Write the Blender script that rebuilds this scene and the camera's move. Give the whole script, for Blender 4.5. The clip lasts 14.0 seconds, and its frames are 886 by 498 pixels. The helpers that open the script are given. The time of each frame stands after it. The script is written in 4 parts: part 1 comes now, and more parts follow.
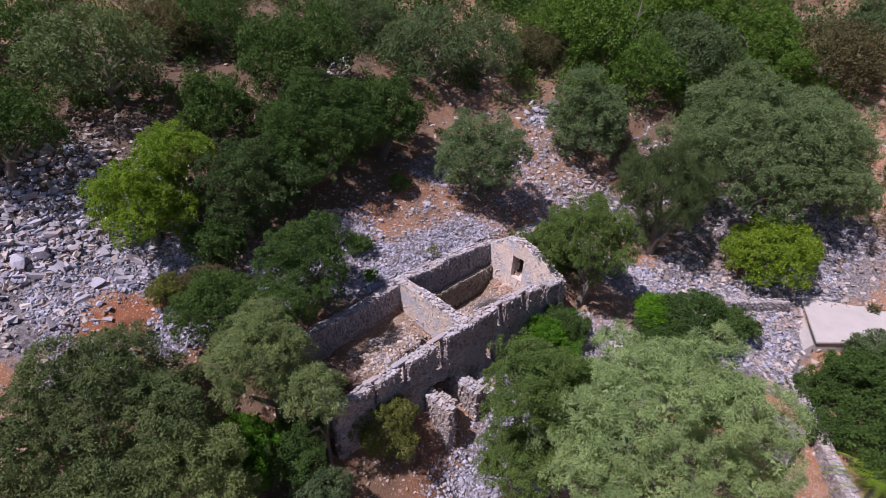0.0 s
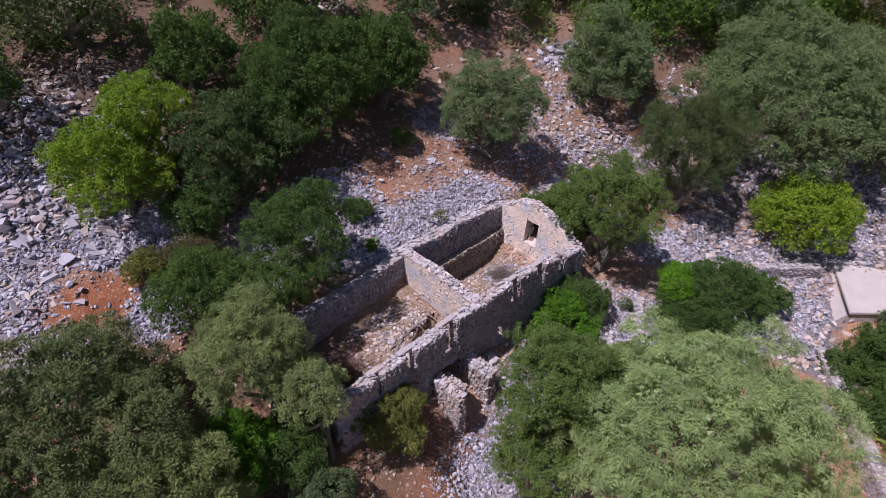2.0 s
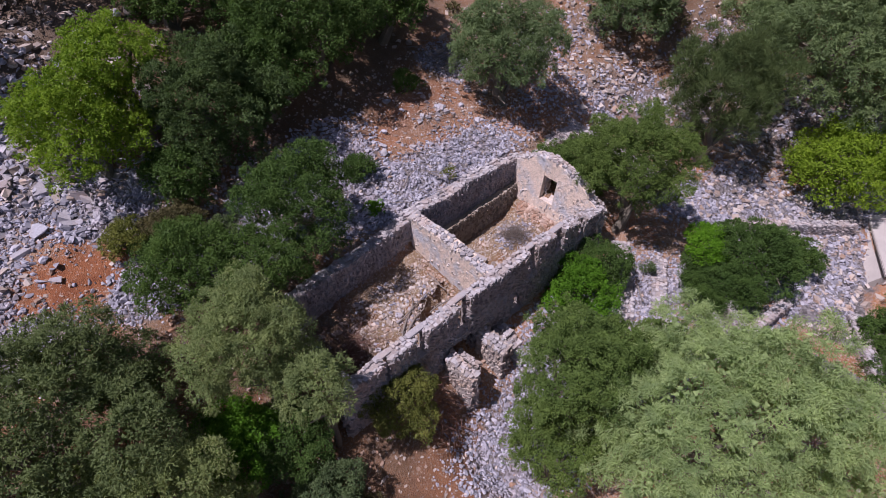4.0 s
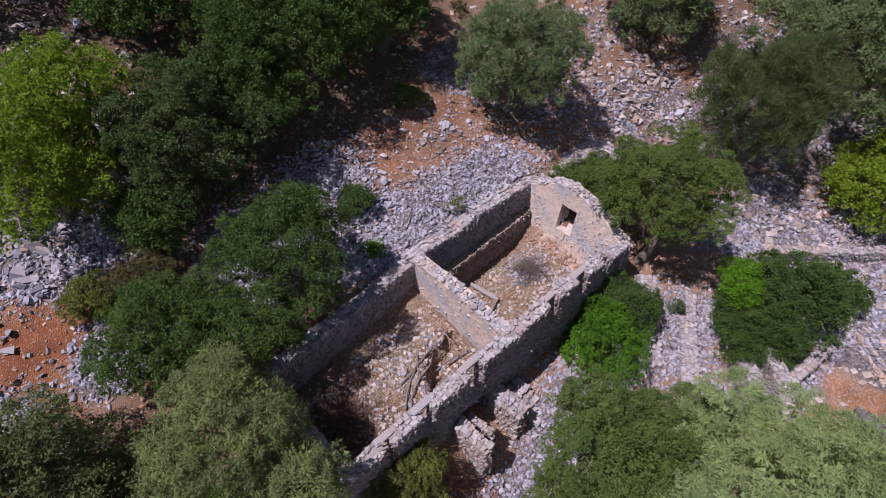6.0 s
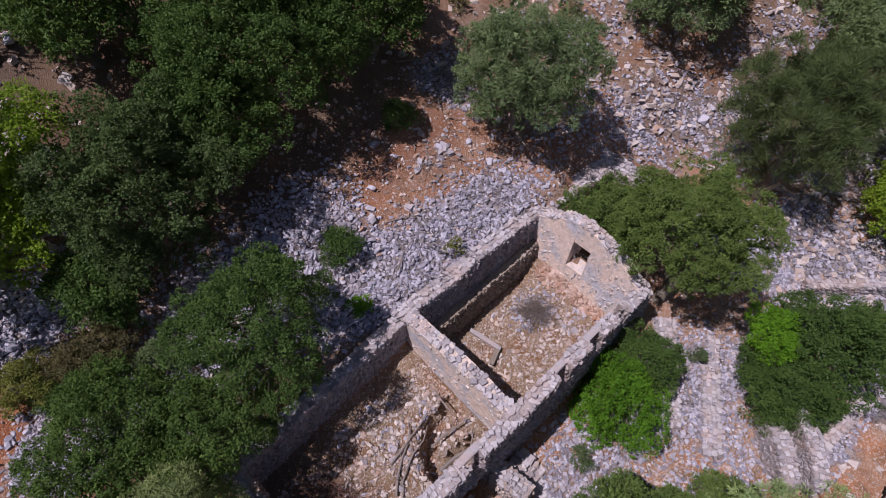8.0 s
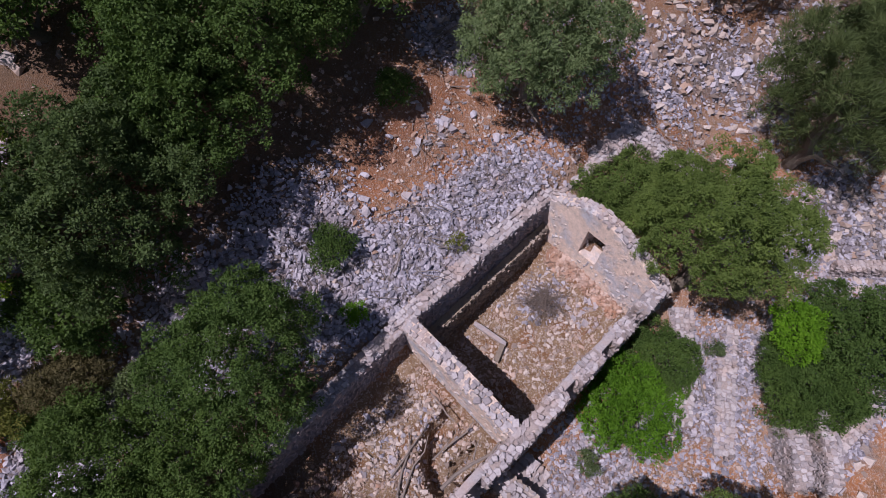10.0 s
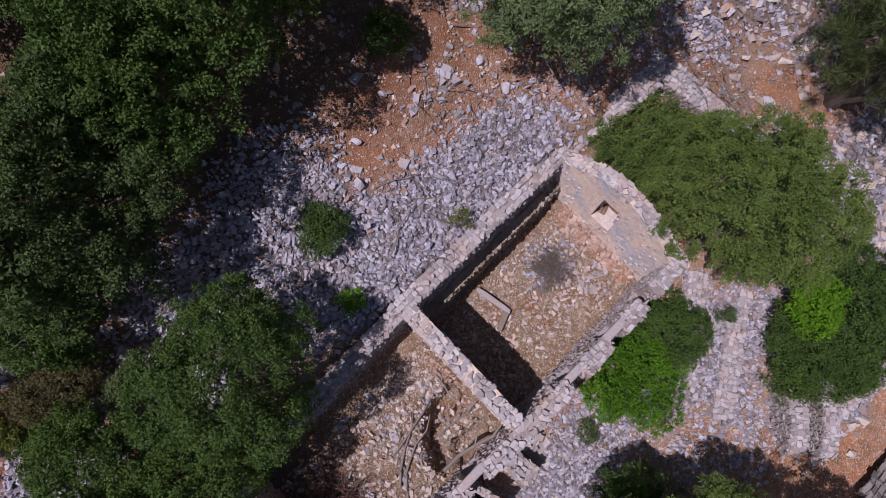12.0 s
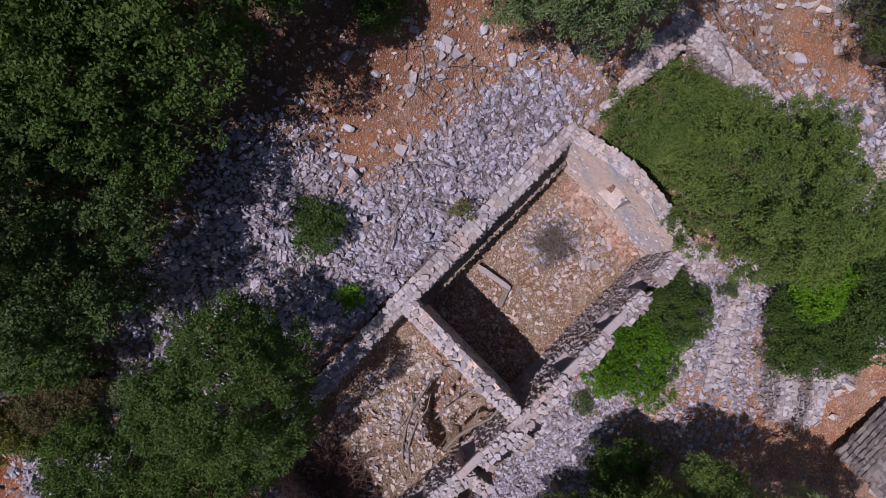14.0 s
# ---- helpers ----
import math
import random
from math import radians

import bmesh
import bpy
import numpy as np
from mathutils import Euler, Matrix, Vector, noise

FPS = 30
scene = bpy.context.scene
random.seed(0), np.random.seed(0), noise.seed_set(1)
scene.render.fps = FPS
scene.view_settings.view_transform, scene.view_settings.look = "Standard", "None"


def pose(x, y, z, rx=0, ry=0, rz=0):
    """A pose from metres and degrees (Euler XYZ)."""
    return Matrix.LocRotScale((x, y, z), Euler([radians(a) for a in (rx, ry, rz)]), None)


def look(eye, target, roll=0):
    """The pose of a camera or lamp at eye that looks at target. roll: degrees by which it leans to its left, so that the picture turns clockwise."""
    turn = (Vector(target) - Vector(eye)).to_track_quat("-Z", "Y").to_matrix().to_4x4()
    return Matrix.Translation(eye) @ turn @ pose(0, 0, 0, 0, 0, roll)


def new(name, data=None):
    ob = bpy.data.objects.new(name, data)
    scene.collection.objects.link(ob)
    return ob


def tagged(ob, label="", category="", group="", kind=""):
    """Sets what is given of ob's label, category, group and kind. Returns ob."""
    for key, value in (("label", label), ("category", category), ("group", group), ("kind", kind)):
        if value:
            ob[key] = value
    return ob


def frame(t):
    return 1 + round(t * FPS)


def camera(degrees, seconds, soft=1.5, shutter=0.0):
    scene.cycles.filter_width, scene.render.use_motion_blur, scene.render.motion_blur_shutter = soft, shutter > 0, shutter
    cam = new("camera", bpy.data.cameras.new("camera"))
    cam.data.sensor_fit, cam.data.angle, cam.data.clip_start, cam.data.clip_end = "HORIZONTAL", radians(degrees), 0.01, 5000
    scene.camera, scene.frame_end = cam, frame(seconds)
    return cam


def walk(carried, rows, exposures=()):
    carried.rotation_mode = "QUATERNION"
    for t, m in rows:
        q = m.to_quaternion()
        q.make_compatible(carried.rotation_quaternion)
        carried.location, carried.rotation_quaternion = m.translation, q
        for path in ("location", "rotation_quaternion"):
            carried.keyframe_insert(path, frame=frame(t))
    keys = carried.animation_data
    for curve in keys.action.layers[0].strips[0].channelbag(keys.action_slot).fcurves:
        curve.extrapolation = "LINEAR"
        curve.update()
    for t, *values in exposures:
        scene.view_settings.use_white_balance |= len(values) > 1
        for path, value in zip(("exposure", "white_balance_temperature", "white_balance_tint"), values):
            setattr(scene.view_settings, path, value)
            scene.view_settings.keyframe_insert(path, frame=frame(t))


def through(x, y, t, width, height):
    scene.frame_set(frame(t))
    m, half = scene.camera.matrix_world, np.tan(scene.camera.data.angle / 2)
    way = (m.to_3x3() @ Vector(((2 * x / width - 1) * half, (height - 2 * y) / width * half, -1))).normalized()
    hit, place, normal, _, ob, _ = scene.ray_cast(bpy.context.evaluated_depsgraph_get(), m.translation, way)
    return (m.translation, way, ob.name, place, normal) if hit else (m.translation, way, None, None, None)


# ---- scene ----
cam = camera(78.1, 14.0, soft=.7)
PATH = [
    (0, (-0.222, -0.975, 20.976), (-0.204, 0.747, 19.959), 0.4),
    (0.5, (-0.325, 0.029, 20.916), (-0.308, 1.753, 19.903), 0.4),
    (1, (-0.445, 0.912, 20.895), (-0.426, 2.631, 19.874), 0.4),
    (1.5, (-0.567, 1.699, 20.87), (-0.546, 3.364, 19.761), 0.4),
    (2, (-0.732, 2.471, 20.877), (-0.706, 4.059, 19.662), 0.6),
    (2.5, (-0.862, 3.258, 20.893), (-0.834, 4.765, 19.578), 0.7),
    (5, (-1.442, 7.357, 20.744), (-1.412, 8.748, 19.307), 0.7),
    (5.5, (-1.512, 8.492, 20.791), (-1.481, 9.864, 19.336), 0.7),
    (6, (-1.544, 9.686, 20.868), (-1.512, 11.024, 19.382), 0.7),
    (6.5, (-1.488, 10.935, 20.914), (-1.456, 12.238, 19.396), 0.7),
    (7, (-1.385, 12.19, 20.976), (-1.356, 13.462, 19.433), 0.6),
    (7.5, (-1.311, 13.336, 21.034), (-1.284, 14.582, 19.47), 0.6),
    (8, (-1.346, 14.427, 21.098), (-1.313, 15.641, 19.509), 0.9),
    (10.5, (-1.086, 19.121, 21.291), (-1.082, 19.959, 19.474), -0.4),
    (11, (-1.135, 20.2, 21.234), (-1.127, 20.922, 19.369), -0.0),
    (11.5, (-1.179, 21.286, 21.226), (-1.169, 21.888, 19.319), 0.3),
    (12, (-1.146, 22.355, 21.238), (-1.142, 22.835, 19.296), -0.3),
    (12.5, (-1.16, 23.365, 21.214), (-1.158, 23.727, 19.247), -0.4),
    (13, (-1.186, 24.381, 21.189), (-1.182, 24.619, 19.203), 0.3),
    (13.5, (-1.18, 25.272, 21.136), (-1.176, 25.401, 19.14), 1.1),
    (14, (-1.146, 25.876, 21.085), (-1.142, 25.941, 19.086), 2.7),
]
walk(cam, [(t, look(eye, target, roll)) for t, eye, target, roll in PATH], [(0, .21, 6230, 26), (2.5, .2, 6250, 26), (5, .08, 6340, 26), (8, -.03, 6380, 26), (11, -.14, 6400, 27), (14, -.25, 6450, 27)])

# ---------------------------------------------------------------- light
SUN_WAY = Vector((0.444, 0.216, -1.0)).normalized()
world = bpy.data.worlds.new("sky_world")
scene.world = world
world.use_nodes = True
wn = world.node_tree
sky = wn.nodes.new("ShaderNodeTexSky")
sky.sky_type = "NISHITA"
sky.sun_disc = False
sky.sun_elevation = math.asin(-SUN_WAY.z)
sky.sun_rotation = math.atan2(-SUN_WAY.x, -SUN_WAY.y)
wn.links.new(sky.outputs[0], wn.nodes["Background"].inputs[0])
wn.nodes["Background"].inputs[1].default_value = 0.056
sun = new("sun", bpy.data.lights.new("sun", "SUN"))
sun.data.energy = 4.5
sun.data.angle = radians(0.5)
sun.data.color = (1.0, 0.96, 0.92)
sun.matrix_world = SUN_WAY.to_track_quat("-Z", "Y").to_matrix().to_4x4()

# ---------------------------------------------------------------- plan
# a runs along the ruined house, b across it towards the hillside
CA, SA, OX, OY = 0.7242, 0.6896, 1.2, 21.13
HOUSE = Matrix.Translation((OX, OY, 0)) @ Matrix.Rotation(math.atan2(SA, CA), 4, "Z")


def to_xy(a, b):
    return OX + a * CA - b * SA, OY + a * SA + b * CA


def to_ab(x, y):
    return (x - OX) * CA + (y - OY) * SA, -(x - OX) * SA + (y - OY) * CA


def smooth(x, lo, hi):
    t = np.clip((x - lo) / (hi - lo), 0, 1)
    return t * t * (3 - 2 * t)


def bell(a, b, ca, cb, ra, rb):
    return np.exp(-(((a - ca) / ra) ** 2 + ((b - cb) / rb) ** 2))


def ripple(x, y, scale, seed):
    """A cheap smooth noise in -1..1."""
    r = np.random.RandomState(seed)
    out = 0
    for i in range(6):
        ang, ph = r.uniform(0, 6.28), r.uniform(0, 6.28, 2)
        f = r.uniform(0.6, 1.7) / scale * 6.28
        u, v = x * np.cos(ang) + y * np.sin(ang), -x * np.sin(ang) + y * np.cos(ang)
        out = out + np.sin(u * f + ph[0] + 1.3 * np.sin(v * f * 0.7 + ph[1]))
    return out / 4.0


PROF_B = (-80, -20, -10.5, -8.5, -4, -2.3, -.6, 1, 5.3, 5.6, 8, 10, 11.5, 13, 20, 28, 45, 105, 300)
PROF_Z = (-12, -3.2, -1.6, -1.35, -.8, -.15, 0, .7, 2.9, 3.3, 3.9, 4.7, 5.3, 5.7, 9.2, 12.2, 17, 34, 70)


PIT = ((-.85, 2.05), (-1.8, 1.95), (-2.45, 1.4), (-2.75, .7))  # the crooked trench in the outer room


def ground_ab(a, b, rough=True):
    a, b = np.asarray(a, float), np.asarray(b, float)
    z = np.interp(b, PROF_B, PROF_Z)
    z = z - 1.9 * smooth(-a, -1.5, 2.5) * smooth(-b, .2, 3) * (1 - smooth(-b, 8, 20)) * (1 - .7 * smooth(-a, 3.6, 6))
    z = z - .9 * smooth(a, 8, 13) * smooth(b, .5, 3) * (1 - smooth(b, 5.5, 8))
    z = z + np.maximum(0, a - 20) * .36 * smooth(a, 20, 30) * (1 - .6 * smooth(b, 10, 25))
    # lower terrace beyond the long retaining wall
    z = z - 1.2 * smooth(-b - .55 * a, 22.6, 23.0) * smooth(a, 3, 6) * (1 - smooth(a, 16, 19))
    if rough:
        z = z + scree_at(a, b) * (.07 * ripple(a, b, 1.0, 8) + .05 * ripple(a, b, .55, 9)) + .10 * ripple(a, b, 3.1, 3) + .05 * ripple(a, b, 1.1, 4) + .25 * ripple(a, b, 11, 5) * smooth(np.abs(a) + np.abs(b), 8, 25)
    # the two rooms, dug to their own floors
    ne = (a > -.05) & (a < 7.7) & (b > -.3) & (b < 5.1)
    floor_ne = .05 + .75 * smooth(a, 5.9, 7.4) * smooth(b, -1, 3.5) + .35 * bell(a, b, 5.2, 2.6, 1.4, 1.0) + .25 * bell(a, b, 6.6, .6, 1.2, .8) + .04 * ripple(a, b, .9, 6)
    z = np.where(ne, floor_ne, z)
    sw = (a > -7.7) & (a <= -.05) & (b > -.15) & (b < 5.0)
    pit = smooth(1.25 - np.hypot((a + 1.6) / .8, (b - .45) / .4), 0, .3)
    for (a0, b0), (a1, b1) in zip(PIT, PIT[1:]):
        k = np.clip(((a - a0) * (a1 - a0) + (b - b0) * (b1 - b0)) / ((a1 - a0) ** 2 + (b1 - b0) ** 2), 0, 1)
        pit = np.maximum(pit, 1 - smooth(np.hypot(a - a0 - k * (a1 - a0), b - b0 - k * (b1 - b0)), .2, .42))
    floor_sw = 1.35 + .35 * smooth(b, 2.8, 4.8) + .25 * smooth(a, -1.6, -.5) * smooth(b, 1, 3) - .3 * smooth(-a, 4.5, 7) + .07 * ripple(a, b, 1.2, 7) - 1.1 * pit
    return np.where(sw, floor_sw, z)


def ground(x, y):
    a, b = to_ab(x, y)
    return float(ground_ab(a, b))


# places with much loose stone: a, b, half widths, amount
SCREE = [(3.4, 6.5, 5.2, 1.75, 1.3), (-1.5, 8.4, 3.0, 2.2, 1.0), (-4.6, 9.2, 2.6, 2.2, .9), (-7.2, 8.0, 1.6, 1.4, .8), (-.5, 10.6, 2.2, 1.6, .6), (-12.8, 17.6, 5.8, 4.5, 1.2), (19.5, 10.5, 6.5, 2.0, .25), (24, 13.5, 2.5, 1.4, .8),
         (18.5, -4.2, 3.6, 2.6, .8), (2.6, -2.6, 3.6, 1.7, .52), (-2.2, -4.6, 3.5, 2.3, .85), (7.6, -3.6, 3.2, 1.8, .6), (14.6, -10.6, 2.2, 2.6, .9),
         (9, 24.5, 2.2, 1.6, .8), (-9.6, 9.0, 2.6, 1.2, .7), (9.2, 11.8, 1.2, 1.2, .7), (13.5, 7.2, 3.5, 1.4, .2), (5.3, 2.9, 1.1, .9, .4), (-3.0, 2.5, 2.2, 1.6, .06),
         (11.5, -5.5, 2.5, 1.6, .5), (8.8, -6.0, 3.5, 2.2, .2), (11.5, -9.2, 3.2, 2.2, .22), (5, -6.5, 3, 2, .22), (-16, 20.5, 3, 2, .6), (-9, 21, 5, 3, .7), (-14.5, 23.5, 5, 3, .6), (18.4, -11.0, 2.4, 1.6, .8), (15.0, -12.0, 2.0, 1.4, .7), (21, -9.4, 2, 1.2, .6), (9, 12.9, 1.3, 1.0, .7), (22, -8, 2.4, 1.6, .5), (27, -9, 3, 2, .6), (10.4, -8.6, 1.4, 1.6, .6), (16.6, -8.6, 2.8, 2.8, .9), (20.5, -7.8, 2.6, 1.8, .8), (24.5, -8.6, 3, 2, .7), (14.5, -13.5, 2.2, 1.2, .6), (15.5, -1.5, 2.2, 2.2, .5), (28, -8, 4, 3, .7), (26, -3, 4, 3, .6), (21.5, 2.5, 3, 2.5, .5), (19, 5.5, 4, 2, .5), (27, 3, 4, 3, .5), (-10.2, 12.3, 2.2, 1.3, .9), (-11.0, 8.3, 1.4, 1.0, 1.0), (-15.5, 8.6, 2.2, 1.4, .8), (-16.5, 12.0, 2.4, 2.0, .9), (28, -12, 4, 2.5, .7), (24.5, -11, 2, 1.5, .5)]


def scree_at(a, b):
    w = 0
    for ca, cb, ra, rb, k in SCREE:
        w = w + k * np.exp(-(((a - ca) / ra) ** 2 + ((b - cb) / rb) ** 2) ** 2)
    return np.clip(w, 0, 1)


# ---------------------------------------------------------------- materials
def material(name):
    m = bpy.data.materials.new(name)
    m.use_nodes = True
    nt = m.node_tree
    return m, nt, nt.nodes["Principled BSDF"]


def ramp(nt, source, stops):
    r = nt.nodes.new("ShaderNodeValToRGB")
    while len(r.color_ramp.elements) < len(stops):
        r.color_ramp.elements.new(0.5)
    for e, (p, c) in zip(r.color_ramp.elements, stops):
        e.position, e.color = p, (*c, 1) if len(c) == 3 else c
    nt.links.new(source, r.inputs[0])
    return r.outputs[0]


def mix(nt, fac, c1, c2, blend="MIX"):
    m = nt.nodes.new("ShaderNodeMix")
    m.data_type, m.blend_type = "RGBA", blend
    for socket, v in ((m.inputs[0], fac), (m.inputs[6], c1), (m.inputs[7], c2)):
        if isinstance(v, (int, float)):
            socket.default_value = v
        elif isinstance(v, tuple):
            socket.default_value = (*v, 1)
        else:
            nt.links.new(v, socket)
    return m.outputs[2]


def noise_tex(nt, scale, detail=4, rough=.6, coord=None):
    n = nt.nodes.new("ShaderNodeTexNoise")
    n.inputs["Scale"].default_value, n.inputs["Detail"].default_value, n.inputs["Roughness"].default_value = scale, detail, rough
    if coord:
        nt.links.new(coord, n.inputs["Vector"])
    return n.outputs[0]


def bump(nt, bsdf, height, strength, distance):
    b = nt.nodes.new("ShaderNodeBump")
    b.inputs["Strength"].default_value, b.inputs["Distance"].default_value = strength, distance
    nt.links.new(height, b.inputs["Height"])
    nt.links.new(b.outputs[0], bsdf.inputs["Normal"])


def position(nt):
    return nt.nodes.new("ShaderNodeNewGeometry").outputs["Position"]


def stone_material(name, dark, mid, light, stain=(.3, .2, .13), stain_amount=.3, pick="island", lichen=0.0):
    m, nt, bs = material(name)
    geo = nt.nodes.new("ShaderNodeNewGeometry")
    pick_out = geo.outputs["Random Per Island"] if pick == "island" else nt.nodes.new("ShaderNodeObjectInfo").outputs["Random"]
    c = ramp(nt, pick_out, [(0, dark), (.45, mid), (1, light)])
    grain = noise_tex(nt, 14, 6, .7, geo.outputs["Position"])
    c = mix(nt, .55, c, ramp(nt, grain, [(.25, (.45, .45, .45)), (.7, (1.25, 1.22, 1.2))]), "MULTIPLY")
    patch = noise_tex(nt, .9, 4, .6, geo.outputs["Position"])
    c = mix(nt, ramp(nt, patch, [(.48, (0, 0, 0)), (.66, (stain_amount,) * 3)]), c, stain)
    if lichen:
        blotch = noise_tex(nt, .7, 5, .65, mix(nt, 1.0, geo.outputs["Position"], (7.3, 2.1, 4.4), "ADD"))
        c = mix(nt, ramp(nt, blotch, [(.46, (0, 0, 0)), (.6, (lichen,) * 3)]), c, (.37, .39, .45))
    nt.links.new(c, bs.inputs["Base Color"])
    bs.inputs["Roughness"].default_value = .9
    bump(nt, bs, grain, .5, .02)
    return m


M_SCREE = stone_material("grey_limestone", (.18, .178, .222), (.32, .315, .39), (.49, .485, .58), (.36, .26, .22), .25)
M_WALL = stone_material("wall_stone", (.17, .148, .155), (.27, .238, .248), (.40, .355, .37), (.34, .235, .17), .45, lichen=.35)
M_GABLE = stone_material("pale_wall_stone", (.36, .31, .30), (.47, .415, .40), (.58, .52, .50), (.54, .40, .31), .5, lichen=.6)
M_WARM = stone_material("warm_wall_stone", (.25, .205, .19), (.37, .31, .285), (.50, .43, .40), (.40, .26, .18), .5, lichen=.2)
M_COPE = stone_material("coping_stone", (.27, .25, .275), (.39, .37, .405), (.50, .475, .515), (.45, .30, .22), .4)
M_COPE_ONE = stone_material("coping_stone_single", (.27, .25, .275), (.39, .37, .405), (.50, .475, .515), (.45, .30, .22), .4, "object")
M_SLAB = stone_material("roof_slab_stone", (.085, .078, .08), (.15, .138, .14), (.25, .23, .235), (.2, .15, .12), .4, "object")
M_EARTHY = stone_material("earthy_stone", (.14, .115, .10), (.25, .21, .18), (.38, .33, .30), (.28, .19, .12), .5)
M_CHIP = stone_material("pale_chips", (.22, .18, .165), (.40, .34, .32), (.58, .52, .51), (.36, .20, .12), .5)
M_RED = stone_material("earthy_stone", (.24, .16, .125), (.38, .27, .22), (.52, .41, .37), (.36, .17, .09), .6)


def mortar_material():
    m, nt, bs = material("old_mortar")
    p = position(nt)
    n1, n2 = noise_tex(nt, 1.1, 4, .6, p), noise_tex(nt, 22, 5, .7, p)
    c = mix(nt, n1, (.30, .27, .29), (.40, .335, .315))
    c = mix(nt, .6, c, ramp(nt, n2, [(.3, (.5, .5, .5)), (.7, (1.2, 1.2, 1.2))]), "MULTIPLY")
    nt.links.new(c, bs.inputs["Base Color"])
    bs.inputs["Roughness"].default_value = .95
    bump(nt, bs, n2, .8, .03)
    return m


def soil_material():
    m, nt, bs = material("terra_rossa_soil")
    p = position(nt)
    att = nt.nodes.new("ShaderNodeAttribute")
    att.attribute_name = "scree"
    litter_shade = nt.nodes.new("ShaderNodeAttribute")
    litter_shade.attribute_name = "litter_shade"
    big, midn, fine = noise_tex(nt, .35, 4, .6, p), noise_tex(nt, 2.2, 5, .65, p), noise_tex(nt, 30, 4, .7, p)
    red = mix(nt, ramp(nt, midn, [(.3, (0, 0, 0)), (.7, (1, 1, 1))]), (.30, .115, .048), (.45, .215, .112))
    red = mix(nt, ramp(nt, big, [(.42, (0, 0, 0)), (.62, (1, 1, 1))]), red, (.36, .235, .165))
    blot = noise_tex(nt, 1.25, 5, .7, mix(nt, 1.0, p, (3.1, 8.2, 1.7), "ADD"))
    red = mix(nt, ramp(nt, blot, [(.5, (0, 0, 0)), (.64, (.85, .85, .85))]), red, (.17, .105, .06))
    rust = nt.nodes.new("ShaderNodeAttribute")
    rust.attribute_name = "rust"
    red = mix(nt, mix(nt, .85, (0, 0, 0), rust.outputs["Fac"]), red, mix(nt, ramp(nt, midn, [(.3, (0, 0, 0)), (.7, (1, 1, 1))]), (.21, .06, .024), (.36, .125, .053)))
    vor = nt.nodes.new("ShaderNodeTexVoronoi")
    vor.inputs["Scale"].default_value = 9
    nt.links.new(p, vor.inputs["Vector"])
    vor2 = nt.nodes.new("ShaderNodeTexVoronoi")
    vor2.inputs["Scale"].default_value = 21
    nt.links.new(p, vor2.inputs["Vector"])
    sep = nt.nodes.new("ShaderNodeSeparateColor")
    nt.links.new(vor.outputs["Color"], sep.inputs[0])
    peb = mix(nt, sep.outputs[0], (.08, .07, .075), (.30, .275, .295))
    sep2 = nt.nodes.new("ShaderNodeSeparateColor")
    nt.links.new(vor2.outputs["Color"], sep2.inputs[0])
    chips = ramp(nt, sep2.outputs[1], [(.66, (0, 0, 0)), (.72, (.75, .75, .75))])
    chips = mix(nt, rust.outputs["Fac"], chips, ramp(nt, sep2.outputs[1], [(.9, (0, 0, 0)), (.94, (.7, .7, .7))]))
    red = mix(nt, chips, red, mix(nt, sep2.outputs[0], (.34, .23, .18), (.58, .48, .45)))
    mask = nt.nodes.new("ShaderNodeMath")
    mask.operation = "ADD"
    nt.links.new(att.outputs["Fac"], mask.inputs[0])
    nt.links.new(midn, mask.inputs[1])
    c = mix(nt, ramp(nt, mask.outputs[0], [(.72, (0, 0, 0)), (1.0, (1, 1, 1))]), red, peb)
    room = nt.nodes.new("ShaderNodeAttribute")
    room.attribute_name = "room"
    dust = mix(nt, ramp(nt, noise_tex(nt, 2.6, 6, .7, mix(nt, 1.0, p, (9.1, 4.4, 2.2), "ADD")), [(.34, (0, 0, 0)), (.68, (1, 1, 1))]), (.155, .088, .046), (.33, .24, .165))
    dust = mix(nt, ramp(nt, noise_tex(nt, .8, 3, .5, mix(nt, 1.0, p, (1.7, 6.4, 5.2), "ADD")), [(.5, (0, 0, 0)), (.66, (.8, .8, .8))]), dust, (.22, .10, .045))
    dust = mix(nt, ramp(nt, sep2.outputs[1], [(.7, (0, 0, 0)), (.76, (.7, .7, .7))]), dust, mix(nt, sep2.outputs[0], (.30, .24, .20), (.60, .54, .52)))
    c = mix(nt, room.outputs["Fac"], c, dust)
    # leaf litter and the trees' shade, both put into the soil colour
    c = mix(nt, litter_shade.outputs["Fac"], c, mix(nt, midn, (.07, .045, .03), (.16, .10, .06)))
    c = mix(nt, .5, c, ramp(nt, fine, [(.3, (.5, .5, .5)), (.7, (1.3, 1.3, 1.3))]), "MULTIPLY")
    nt.links.new(c, bs.inputs["Base Color"])
    bs.inputs["Roughness"].default_value = .95
    h = nt.nodes.new("ShaderNodeMath")
    h.operation = "ADD"
    nt.links.new(fine, h.inputs[0])
    nt.links.new(vor2.outputs["Distance"], h.inputs[1])
    bump(nt, bs, h.outputs[0], .8, .05)
    return m


def leaf_material(name, dark, mid, light, through=.3, sheen=.6):
    m, nt, bs = material(name)
    geo = nt.nodes.new("ShaderNodeNewGeometry")
    info = nt.nodes.new("ShaderNodeObjectInfo")
    c = ramp(nt, geo.outputs["Random Per Island"], [(0, tuple(.6 * m0 + .4 * d0 for m0, d0 in zip(mid, dark))), (.5, mid), (1, tuple(.6 * m0 + .4 * d0 for m0, d0 in zip(mid, light)))])
    patch = noise_tex(nt, 1.3, 3, .6, geo.outputs["Position"])
